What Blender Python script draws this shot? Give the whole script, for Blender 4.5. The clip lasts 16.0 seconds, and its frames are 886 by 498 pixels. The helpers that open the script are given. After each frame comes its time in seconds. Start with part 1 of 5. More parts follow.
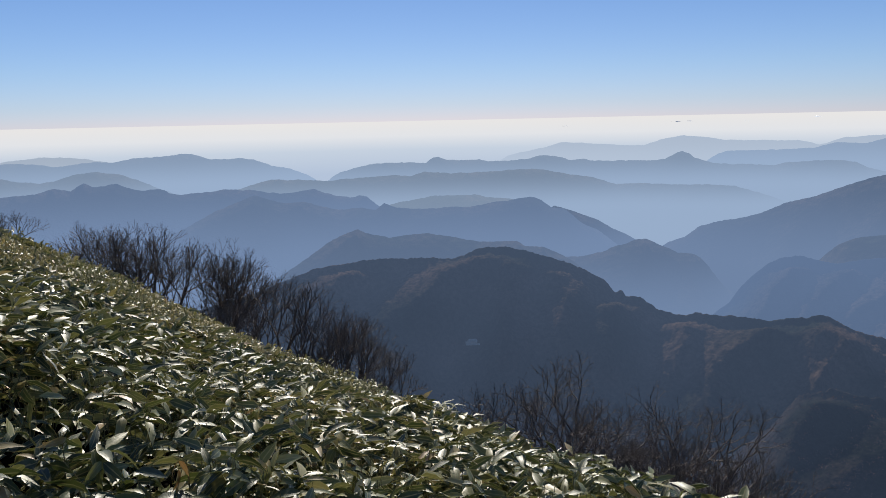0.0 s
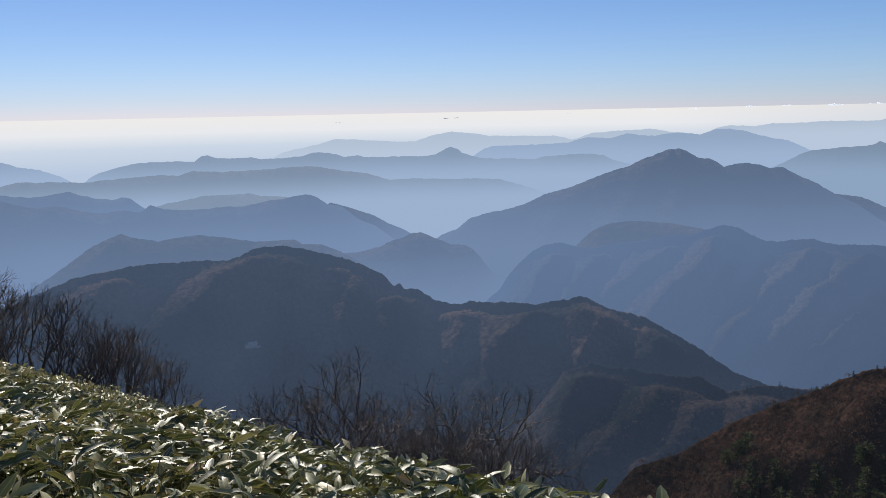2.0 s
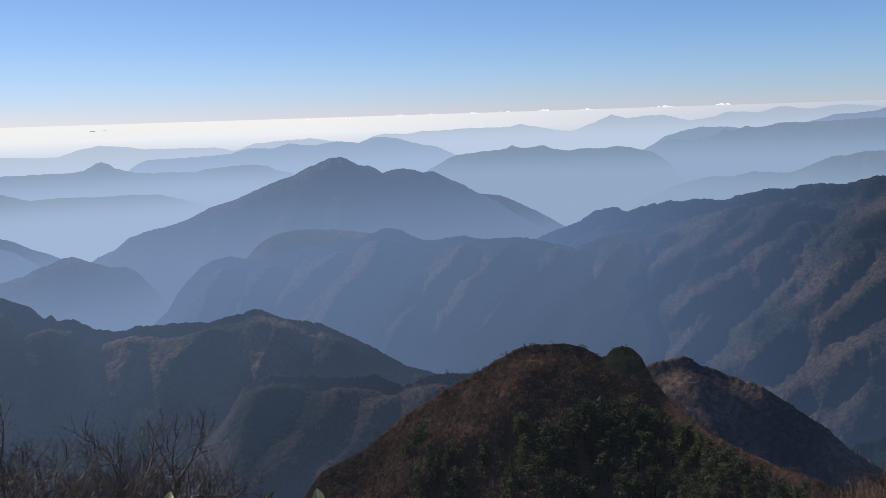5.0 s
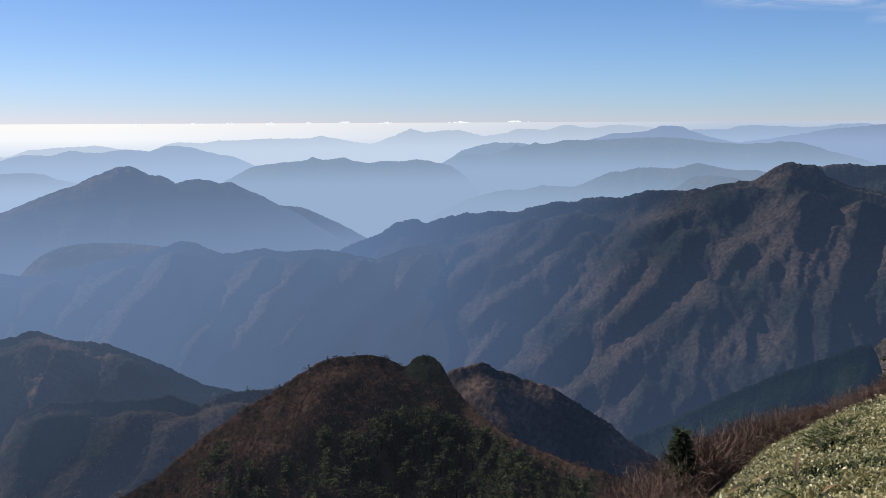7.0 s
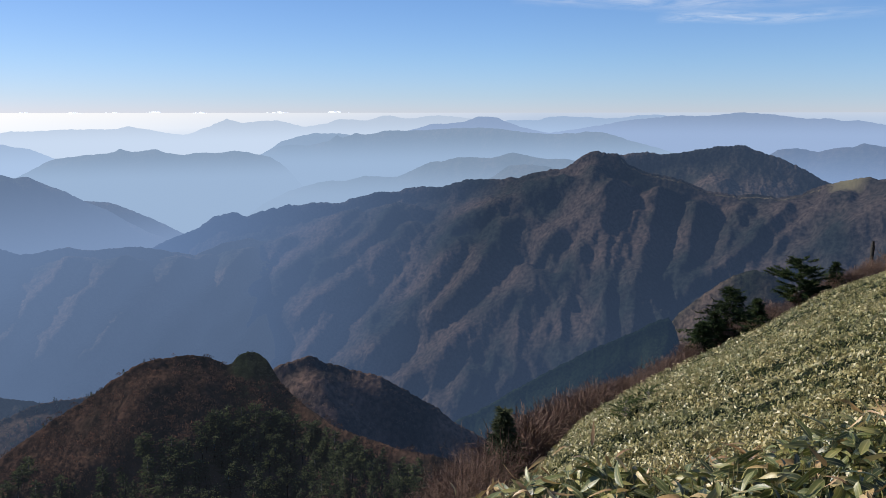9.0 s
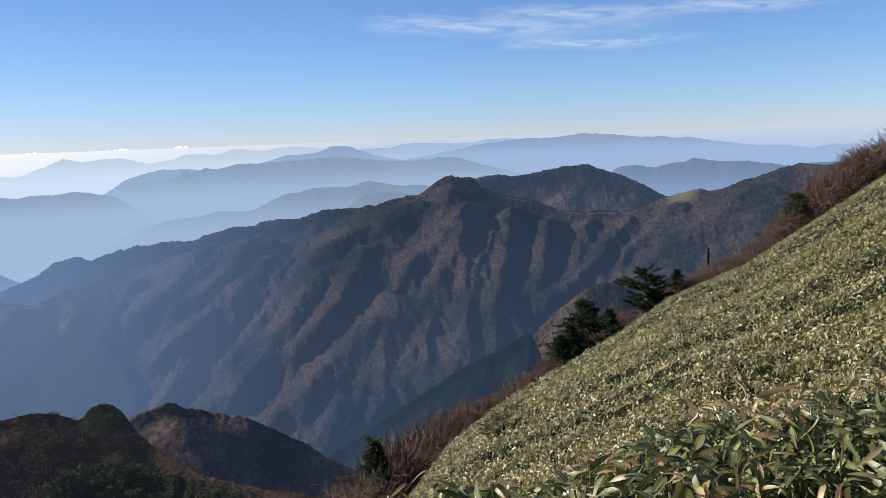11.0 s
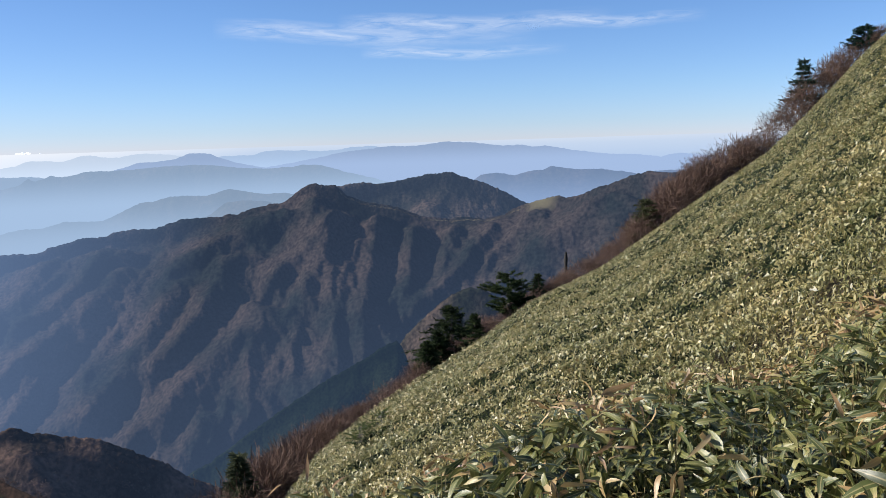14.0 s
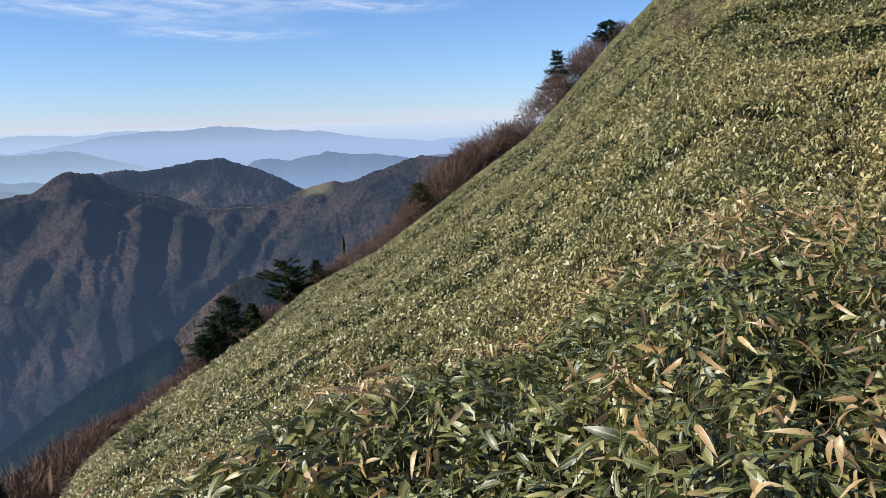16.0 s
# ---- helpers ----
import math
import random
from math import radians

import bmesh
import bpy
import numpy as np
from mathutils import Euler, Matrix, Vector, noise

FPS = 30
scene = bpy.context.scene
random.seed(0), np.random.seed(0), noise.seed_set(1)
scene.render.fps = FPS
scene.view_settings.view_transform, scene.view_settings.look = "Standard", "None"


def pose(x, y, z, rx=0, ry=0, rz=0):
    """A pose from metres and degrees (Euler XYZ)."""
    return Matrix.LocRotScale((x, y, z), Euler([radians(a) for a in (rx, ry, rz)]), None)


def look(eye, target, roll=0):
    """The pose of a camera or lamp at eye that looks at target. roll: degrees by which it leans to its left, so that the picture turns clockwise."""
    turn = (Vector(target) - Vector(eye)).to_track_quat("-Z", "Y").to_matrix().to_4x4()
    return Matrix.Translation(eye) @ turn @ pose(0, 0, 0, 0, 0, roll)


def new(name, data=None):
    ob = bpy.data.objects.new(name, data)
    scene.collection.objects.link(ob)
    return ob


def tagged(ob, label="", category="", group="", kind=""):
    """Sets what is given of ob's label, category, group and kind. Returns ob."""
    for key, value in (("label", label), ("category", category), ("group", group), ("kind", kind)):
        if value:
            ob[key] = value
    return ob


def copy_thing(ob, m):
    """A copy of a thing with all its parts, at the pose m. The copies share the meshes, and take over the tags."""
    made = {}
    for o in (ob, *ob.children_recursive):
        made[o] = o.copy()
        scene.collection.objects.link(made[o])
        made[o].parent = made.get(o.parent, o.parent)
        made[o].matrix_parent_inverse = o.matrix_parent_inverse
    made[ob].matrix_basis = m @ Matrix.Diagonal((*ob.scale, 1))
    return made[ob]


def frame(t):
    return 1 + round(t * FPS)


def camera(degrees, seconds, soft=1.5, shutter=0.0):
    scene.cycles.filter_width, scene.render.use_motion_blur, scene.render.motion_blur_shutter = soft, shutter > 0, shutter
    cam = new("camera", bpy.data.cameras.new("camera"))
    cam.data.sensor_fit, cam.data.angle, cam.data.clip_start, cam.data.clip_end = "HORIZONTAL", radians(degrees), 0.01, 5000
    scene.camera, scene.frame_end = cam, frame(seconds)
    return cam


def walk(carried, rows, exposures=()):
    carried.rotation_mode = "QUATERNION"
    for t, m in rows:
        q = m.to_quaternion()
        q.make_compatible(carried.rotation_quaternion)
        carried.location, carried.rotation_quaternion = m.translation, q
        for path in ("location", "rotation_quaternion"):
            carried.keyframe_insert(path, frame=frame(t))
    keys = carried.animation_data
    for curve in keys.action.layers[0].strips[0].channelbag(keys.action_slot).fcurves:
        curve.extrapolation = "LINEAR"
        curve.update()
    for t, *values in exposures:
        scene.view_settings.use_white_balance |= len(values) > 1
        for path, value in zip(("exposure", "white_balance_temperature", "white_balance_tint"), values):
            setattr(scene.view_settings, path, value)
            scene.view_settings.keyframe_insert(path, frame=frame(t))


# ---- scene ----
cam = camera(57.15, 16.0, soft=0.5)
# seconds, tilt, lean, turn; the camera is held an arm's length from the one who turns on the spot
ARM = 0.42
PATH = [
    (0, 81.03, 1.22, -0.07),
    (0.5, 80.68, 1.01, -4.23),
    (1, 80.64, 0.89, -8.40),
    (1.5, 80.66, 0.77, -12.43),
    (2, 80.49, 1.17, -15.80),
    (2.5, 80.40, 1.63, -19.38),
    (3, 80.39, 2.14, -23.58),
    (3.5, 80.37, 2.61, -27.08),
    (4, 80.34, 2.59, -31.43),
    (4.2, 80.33, 2.52, -33.25),
    (6.5, 81.32, 0.33, -48.73),
    (7, 81.19, 0.25, -52.92),
    (7.5, 80.86, 0.06, -56.76),
    (8, 80.52, -0.00, -59.97),
    (8.5, 80.43, 0.09, -62.72),
    (9, 80.51, 0.05, -65.37),
    (9.5, 80.79, 0.74, -67.34),
    (10, 81.26, 1.71, -69.47),
    (10.2, 81.54, 1.85, -70.78),
    (12.5, 82.80, 1.98, -81.16),
    (13, 82.86, 1.72, -82.27),
    (13.5, 82.72, 1.59, -83.59),
    (14, 82.50, 1.77, -85.04),
    (14.5, 82.30, 1.99, -87.96),
    (15, 81.76, 1.87, -92.51),
    (15.5, 81.33, 1.60, -96.54),
    (16, 81.00, 1.61, -100.71),
]
walk(cam, [(t, pose(-ARM * math.sin(radians(turn)), ARM * math.cos(radians(turn)), 0.0, tilt, lean, turn)) for t, tilt, lean, turn in PATH],
     [(0, -0.4), (2, -0.32), (4, -0.27), (7, -0.11), (9.5, 0.02), (13, 0.15), (16, 0.22)])
# ---- world and sun ----
SUN_BEARING, SUN_HEIGHT = -4.0, 33.0  # degrees; bearings run clockwise from +y
scene.view_settings.exposure = 0.0
world = bpy.data.worlds.new("sky")
scene.world = world
world.use_nodes = True
wn, wl = world.node_tree.nodes, world.node_tree.links
sky = wn.new("ShaderNodeTexSky")
sky.sky_type, sky.sun_disc = "NISHITA", False
sky.sun_elevation, sky.sun_rotation = radians(SUN_HEIGHT), radians(SUN_BEARING)
sky.altitude, sky.air_density, sky.dust_density, sky.ozone_density = 1200, 1.0, 0.1, 2.0
wn["Background"].inputs["Strength"].default_value = 0.088
ways = wn.new("ShaderNodeTexCoord")
rise = wn.new("ShaderNodeSeparateXYZ")
wl.new(ways.outputs["Generated"], rise.inputs[0])
# clear autumn air: less yellow near the horizon than the sky model gives
tint = wn.new("ShaderNodeValToRGB")
for e, (at, c) in zip([tint.color_ramp.elements[0], tint.color_ramp.elements[1], tint.color_ramp.elements.new(0.1), tint.color_ramp.elements.new(0.25), tint.color_ramp.elements.new(0.5)],
                      [(0.0, (0.86, 1.00, 1.60)), (1.0, (1, 1, 1)), (0.02, (0.80, 0.99, 1.52)), (0.06, (0.79, 1.01, 1.46)), (0.25, (0.74, 0.99, 1.33))]):
    e.position, e.color = at, (*c, 1)
wl.new(rise.outputs["Z"], tint.inputs["Fac"])
clear = wn.new("ShaderNodeMix")
clear.data_type, clear.blend_type = "RGBA", "MULTIPLY"
clear.inputs[0].default_value = 1.0
wl.new(sky.outputs[0], clear.inputs[6])
wl.new(tint.outputs[0], clear.inputs[7])
toward_sun = wn.new("ShaderNodeValToRGB")
for e, (at, c) in zip(toward_sun.color_ramp.elements, [(0.35, (1, 1, 1)), (1.0, (0.91, 0.83, 0.815))]):
    e.position, e.color = at, (*c, 1)
wl.new(rise.outputs["Y"], toward_sun.inputs["Fac"])
deeper = wn.new("ShaderNodeMix")
deeper.data_type, deeper.blend_type = "RGBA", "MULTIPLY"
deeper.inputs[0].default_value = 1.0
wl.new(clear.outputs[2], deeper.inputs[6])
wl.new(toward_sun.outputs[0], deeper.inputs[7])
wl.new(deeper.outputs[2], wn["Background"].inputs["Color"])
sun = new("sun", bpy.data.lights.new("sun", "SUN"))
sun.data.energy, sun.data.angle, sun.data.color = 5.0, radians(0.53), (1.0, 0.93, 0.82)
sb, sh = radians(SUN_BEARING), radians(SUN_HEIGHT)
sun.matrix_world = look((500 * math.sin(sb) * math.cos(sh), 500 * math.cos(sb) * math.cos(sh), 500 * math.sin(sh)), (0, 0, 0))


# ---- mesh helpers ----
def lattice(ix, iy, seed):
    h = (ix.astype(np.int64) * 374761393 + iy.astype(np.int64) * 668265263 + seed * 974711) & 0xFFFFFFFF
    h = ((h ^ (h >> 13)) * 1274126177) & 0xFFFFFFFF
    return ((h ^ (h >> 16)) & 0xFFFF) / 32767.5 - 1


def vnoise(x, y, seed=0):
    x, y = np.asarray(x, float), np.asarray(y, float)
    ix, iy = np.floor(x), np.floor(y)
    u, v = x - ix, y - iy
    u, v = u * u * (3 - 2 * u), v * v * (3 - 2 * v)
    a, b = lattice(ix, iy, seed), lattice(ix + 1, iy, seed)
    c, e = lattice(ix, iy + 1, seed), lattice(ix + 1, iy + 1, seed)
    return (a * (1 - u) + b * u) * (1 - v) + (c * (1 - u) + e * u) * v


def fbm(x, y, octaves=4, seed=0, gain=0.5):
    total, amp = 0, 1.0
    for i in range(octaves):
        total = total + amp * vnoise(np.asarray(x) * 2**i, np.asarray(y) * 2**i, seed + 17 * i)
        amp *= gain
    return total


def smooth(a, b, x):
    t = np.clip((np.asarray(x, float) - a) / (b - a), 0, 1)
    return t * t * (3 - 2 * t)


def raw_mesh(name, verts, faces, shade=True, uv=None):
    """A mesh from arrays: verts (n, 3), faces (m, 3 or 4), uv (m * corners, 2)."""
    me = bpy.data.meshes.new(name)
    verts, faces = np.asarray(verts, np.float32), np.asarray(faces, np.int32)
    m, k = faces.shape
    me.vertices.add(len(verts))
    me.vertices.foreach_set("co", verts.ravel())
    me.loops.add(m * k)
    me.loops.foreach_set("vertex_index", faces.ravel())
    me.polygons.add(m)
    me.polygons.foreach_set("loop_start", np.arange(0, m * k, k, dtype=np.int32))
    me.polygons.foreach_set("use_smooth", np.full(m, shade))
    if uv is not None:
        layer = me.uv_layers.new(name="blade")
        layer.data.foreach_set("uv", np.asarray(uv, np.float32).ravel())
    me.update(calc_edges=True)
    return me


def grid_faces(nu, nv):
    i, j = np.meshgrid(np.arange(nu - 1), np.arange(nv - 1), indexing="ij")
    a = (i * nv + j).ravel()
    return np.stack([a, a + nv, a + nv + 1, a + 1], 1)


def part(name, mesh, material, parent=None, label=""):
    ob = new(name, mesh)
    if material is not None and not mesh.materials:
        mesh.materials.append(material)
    if parent is not None:
        ob.parent = parent
    return tagged(ob, label)


# ---- materials ----
def shader(name):
    mat = bpy.data.materials.new(name)
    mat.use_nodes = True
    nt = mat.node_tree
    return mat, nt.nodes, nt.links, nt.nodes["Principled BSDF"]


def noise_node(n, l, scale, detail=4.0, coords=None):
    node = n.new("ShaderNodeTexNoise")
    node.inputs["Scale"].default_value, node.inputs["Detail"].default_value = scale, detail
    if coords is not None:
        l.new(coords, node.inputs["Vector"])
    return node.outputs["Fac"]


def ramp(n, l, fac, stops):
    node = n.new("ShaderNodeValToRGB")
    el = node.color_ramp.elements
    while len(el) < len(stops):
        el.new(0.5)
    for e, (p, c) in zip(el, stops):
        e.position, e.color = p, (*c, 1)
    l.new(fac, node.inputs["Fac"])
    return node.outputs["Color"]


def mix_color(n, l, fac, a, b, mode="MIX"):
    node = n.new("ShaderNodeMix")
    node.data_type, node.blend_type = "RGBA", mode
    for value, socket in ((fac, node.inputs[0]), (a, node.inputs[6]), (b, node.inputs[7])):
        if isinstance(value, bpy.types.NodeSocket):
            l.new(value, socket)
        else:
            socket.default_value = value if isinstance(value, float) else (*value, 1)
    return node.outputs[2]


def add_bump(n, l, bsdf, height, distance, strength=0.6):
    b = n.new("ShaderNodeBump")
    b.inputs["Distance"].default_value, b.inputs["Strength"].default_value = distance, strength
    l.new(height, b.inputs["Height"])
    l.new(b.outputs["Normal"], bsdf.inputs["Normal"])


def forest_color(n, l, p, fine, broad, dark, light):
    small = noise_node(n, l, fine, 6, p)
    large = noise_node(n, l, broad, 5, p)
    c = ramp(n, l, large, [(0.40, dark), (0.60, light)])
    c2 = ramp(n, l, small, [(0.32, (0.22, 0.24, 0.24)), (0.68, (1.45, 1.36, 1.28))])
    return mix_color(n, l, 0.85, c, c2, "MULTIPLY"), small


def wooded(name, fine=0.12, broad=0.012, dark=(0.035, 0.04, 0.022), light=(0.12, 0.075, 0.045)):
    mat, n, l, bsdf = shader(name)
    p = n.new("ShaderNodeNewGeometry").outputs["Position"]
    c, small = forest_color(n, l, p, fine, broad, dark, light)
    l.new(c, bsdf.inputs["Base Color"])
    bsdf.inputs["Roughness"].default_value = 0.95
    bsdf.inputs["Specular IOR Level"].default_value = 0.1
    add_bump(n, l, bsdf, small, 1.0 / fine * 0.35, 0.8)
    return mat


def painted_haze_material(name, air, near, low, top_z, low_z, thicker=(0, 1, 0.0), fine=0.05, broad=0.006, dark=(0.022, 0.026, 0.018), light=(0.060, 0.047, 0.038), meadow=None, meadow_color=(0.15, 0.13, 0.075)):
    """A backdrop far across the valleys: wooded slopes with haze of colour air painted in as emission, thicker towards
    the valley floor.
    """
    mat, n, l, bsdf = shader(name)
    p = n.new("ShaderNodeNewGeometry").outputs["Position"]
    c, small = forest_color(n, l, p, fine, broad, dark, light)
    if meadow:
        gap = n.new("ShaderNodeVectorMath")
        gap.operation = "DISTANCE"
        l.new(p, gap.inputs[0])
        gap.inputs[1].default_value = meadow[:3]
        near_it = n.new("ShaderNodeMapRange")
        near_it.inputs["From Min"].default_value, near_it.inputs["From Max"].default_value = meadow[3], meadow[3] * 0.6
        l.new(gap.outputs["Value"], near_it.inputs["Value"])
        c = mix_color(n, l, near_it.outputs[0], c, meadow_color)
    l.new(c, bsdf.inputs["Base Color"])
    bsdf.inputs["Roughness"].default_value = 1.0
    bsdf.inputs["Specular IOR Level"].default_value = 0.0
    add_bump(n, l, bsdf, small, 1.0 / fine * 0.5, 0.9)
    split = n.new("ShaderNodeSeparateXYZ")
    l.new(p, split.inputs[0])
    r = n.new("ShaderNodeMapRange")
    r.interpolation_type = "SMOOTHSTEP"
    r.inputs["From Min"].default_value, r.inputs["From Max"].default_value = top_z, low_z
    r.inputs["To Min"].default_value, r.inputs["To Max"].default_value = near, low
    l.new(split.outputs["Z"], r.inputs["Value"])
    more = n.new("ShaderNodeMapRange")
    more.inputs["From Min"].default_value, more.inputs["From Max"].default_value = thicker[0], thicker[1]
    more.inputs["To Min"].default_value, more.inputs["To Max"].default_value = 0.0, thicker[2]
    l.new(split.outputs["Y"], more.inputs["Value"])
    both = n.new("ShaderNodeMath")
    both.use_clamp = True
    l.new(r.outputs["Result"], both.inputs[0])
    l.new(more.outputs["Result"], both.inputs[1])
    # the haze is emission painted over the slopes' own colour
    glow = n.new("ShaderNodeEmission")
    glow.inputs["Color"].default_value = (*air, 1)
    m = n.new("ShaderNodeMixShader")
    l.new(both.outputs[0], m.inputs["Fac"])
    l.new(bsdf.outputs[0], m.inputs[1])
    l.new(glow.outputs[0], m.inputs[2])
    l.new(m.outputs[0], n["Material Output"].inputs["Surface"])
    return mat


def leaf_material(name, greens, dead, margin):
    mat, n, l, bsdf = shader(name)
    geo = n.new("ShaderNodeNewGeometry")
    each = n.new("ShaderNodeMath")
    each.operation = "ADD"
    l.new(geo.outputs["Random Per Island"], each.inputs[0])
    l.new(n.new("ShaderNodeObjectInfo").outputs["Random"], each.inputs[1])
    wrap = n.new("ShaderNodeMath")
    wrap.operation = "FRACT"
    l.new(each.outputs[0], wrap.inputs[0])
    rnd = wrap.outputs[0]
    broad = noise_node(n, l, 0.35, 3, geo.outputs["Position"])
    tone = ramp(n, l, rnd, [(0.0, greens[0]), (0.55, greens[1]), (0.90, greens[2]), (0.97, dead[0]), (1.0, dead[1])])
    uv = n.new("ShaderNodeUVMap")
    uv.uv_map = "blade"
    split = n.new("ShaderNodeSeparateXYZ")
    l.new(uv.outputs[0], split.inputs[0])
    grain = noise_node(n, l, 60.0, 3, geo.outputs["Position"])
    across = n.new("ShaderNodeMath")
    across.operation = "MULTIPLY_ADD"
    l.new(grain, across.inputs[0])
    across.inputs[1].default_value = 0.35
    l.new(split.outputs["X"], across.inputs[2])
    edge = ramp(n, l, across.outputs[0], [(0.90, (0, 0, 0)), (1.2, (0.62, 0.62, 0.62))])
    c = mix_color(n, l, edge, tone, margin)
    rib = ramp(n, l, split.outputs["X"], [(0.0, (0.5, 0.5, 0.5)), (0.16, (0, 0, 0))])
    c = mix_color(n, l, rib, c, margin)
    blotch = noise_node(n, l, 9.0, 3, geo.outputs["Position"])
    along = n.new("ShaderNodeMath")
    along.operation = "MULTIPLY_ADD"
    l.new(blotch, along.inputs[0])
    along.inputs[1].default_value = 1.6
    l.new(split.outputs["Y"], along.inputs[2])
    withered = ramp(n, l, along.outputs[0], [(0.0, (0, 0, 0)), (0.86, (0, 0, 0)), (0.93, (0.9, 0.9, 0.9))])
    part_of = n.new("ShaderNodeMath")
    part_of.operation = "MULTIPLY"
    l.new(along.outputs[0], part_of.inputs[0])
    part_of.inputs[1].default_value = 0.48
    l.new(part_of.outputs[0], withered.node.inputs["Fac"])
    c = mix_color(n, l, withered, c, dead[0])
    patch = ramp(n, l, broad, [(0.35, (0.75, 0.8, 0.7)), (0.65, (1.15, 1.08, 1.0))])
    c = mix_color(n, l, 1.0, c, patch, "MULTIPLY")
    l.new(c, bsdf.inputs["Base Color"])
    bsdf.inputs["Roughness"].default_value = 0.47
    bsdf.inputs["Specular IOR Level"].default_value = 1.0
    add_bump(n, l, bsdf, grain, 0.004, 0.4)
    thin = n.new("ShaderNodeBsdfTranslucent")
    l.new(c, thin.inputs["Color"])
    m = n.new("ShaderNodeMixShader")
    m.inputs["Fac"].default_value = 0.20
    l.new(bsdf.outputs[0], m.inputs[1])
    l.new(thin.outputs[0], m.inputs[2])
    l.new(m.outputs[0], n["Material Output"].inputs["Surface"])
    return mat


def bark_material(name, a, b, scale=14.0):
    mat, n, l, bsdf = shader(name)
    p = n.new("ShaderNodeNewGeometry").outputs["Position"]
    fac = noise_node(n, l, scale, 6, p)
    l.new(ramp(n, l, fac, [(0.35, a), (0.68, b)]), bsdf.inputs["Base Color"])
    bsdf.inputs["Roughness"].default_value = 0.85
    add_bump(n, l, bsdf, fac, 0.02)
    return mat


def needle_material(name, a, b, air=0.0, tint=(0.25, 0.385, 0.67)):
    mat, n, l, bsdf = shader(name)
    rnd = n.new("ShaderNodeNewGeometry").outputs["Random Per Island"]
    whole = noise_node(n, l, 0.16, 3, n.new("ShaderNodeNewGeometry").outputs["Position"])
    tone = ramp(n, l, whole, [(0.36, (0.55, 0.56, 0.58)), (0.52, (1.0, 1.0, 1.0)), (0.66, (1.5, 1.36, 1.25))])
    l.new(mix_color(n, l, 1.0, ramp(n, l, rnd, [(0.0, a), (1.0, b)]), tone, "MULTIPLY"), bsdf.inputs["Base Color"])
    bsdf.inputs["Roughness"].default_value = 0.8
    bsdf.inputs["Specular IOR Level"].default_value = 0.2
    thin = n.new("ShaderNodeBsdfTranslucent")
    l.new(bsdf.inputs["Base Color"].links[0].from_socket, thin.inputs["Color"])
    m = n.new("ShaderNodeMixShader")
    m.inputs["Fac"].default_value = 0.45
    l.new(bsdf.outputs[0], m.inputs[1])
    l.new(thin.outputs[0], m.inputs[2])
    last = m.outputs[0]
    # haze painted into needles and twigs as emission; air is its share
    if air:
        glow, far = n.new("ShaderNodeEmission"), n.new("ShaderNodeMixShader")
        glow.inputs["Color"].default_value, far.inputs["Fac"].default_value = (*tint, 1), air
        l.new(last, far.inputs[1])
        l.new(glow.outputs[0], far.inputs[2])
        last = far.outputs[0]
    l.new(last, n["Material Output"].inputs["Surface"])
    return mat


NEAR_HAZE = (0.31, 0.36, 0.46)  # emission colour of the haze painted on the nearer hills
M_SASA = leaf_material("bamboo_grass_leaf", [(0.032, 0.050, 0.016), (0.118, 0.147, 0.037), (0.33, 0.315, 0.11)], [(0.50, 0.39, 0.20), (0.46, 0.29, 0.13)], (0.62, 0.53, 0.27))
M_STEM = bark_material("bamboo_grass_stem", (0.12, 0.10, 0.04), (0.28, 0.24, 0.12), 30)
M_BARK = bark_material("grey_brown_bark", (0.09, 0.078, 0.07), (0.30, 0.265, 0.24))
M_TWIG = bark_material("grey_brown_twigs", (0.085, 0.07, 0.063), (0.22, 0.18, 0.16))
M_RED = bark_material("rust_brown_twigs", (0.088, 0.051, 0.038), (0.24, 0.147, 0.108))
M_SNAG = bark_material("dead_black_wood", (0.015, 0.014, 0.014), (0.06, 0.055, 0.05))
M_NEEDLE = needle_material("fir_needles", (0.045, 0.060, 0.036), (0.115, 0.132, 0.076))
M_DWARF = needle_material("dwarf_pine_needles", (0.07, 0.10, 0.035), (0.17, 0.205, 0.075))
M_FIR = needle_material("dark_fir_needles", (0.020, 0.036, 0.016), (0.07, 0.098, 0.038))
# a lit and a shaded tone of the knoll's firs, put into the needle colour
M_WOOD_FIR = needle_material("fir_needles_painted_sunlit", (0.026, 0.038, 0.018), (0.095, 0.115, 0.05), 0.02, NEAR_HAZE)
M_TOOTH_FIR = needle_material("fir_needles_painted_shaded", (0.013, 0.019, 0.013), (0.04, 0.052, 0.034), 0.03, NEAR_HAZE)
M_OLIVE = needle_material("olive_fir_needles", (0.05, 0.06, 0.028), (0.13, 0.14, 0.07))
M_PINE = needle_material("pine_needles", (0.018, 0.042, 0.034), (0.055, 0.10, 0.066))
# the numbers after the colours set how much haze is painted in
M_BRUSH = needle_material("bare_brown_wood", (0.032, 0.022, 0.018), (0.115, 0.062, 0.046), 0.028, NEAR_HAZE)
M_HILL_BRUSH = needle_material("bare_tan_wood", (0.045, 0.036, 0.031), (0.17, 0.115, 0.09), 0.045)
M_LOW_BRUSH = needle_material("bare_wood_painted_haze", (0.024, 0.02, 0.017), (0.14, 0.088, 0.066), 0.11)
M_KNOLL = painted_haze_material("autumn_wooded_knoll", NEAR_HAZE, 0.03, 0.03, -100, -300, fine=0.35, broad=0.03, dark=(0.024, 0.019, 0.016), light=(0.054, 0.034, 0.027), meadow=(309.0, 243.0, -117.0, 17), meadow_color=(0.014, 0.019, 0.011))
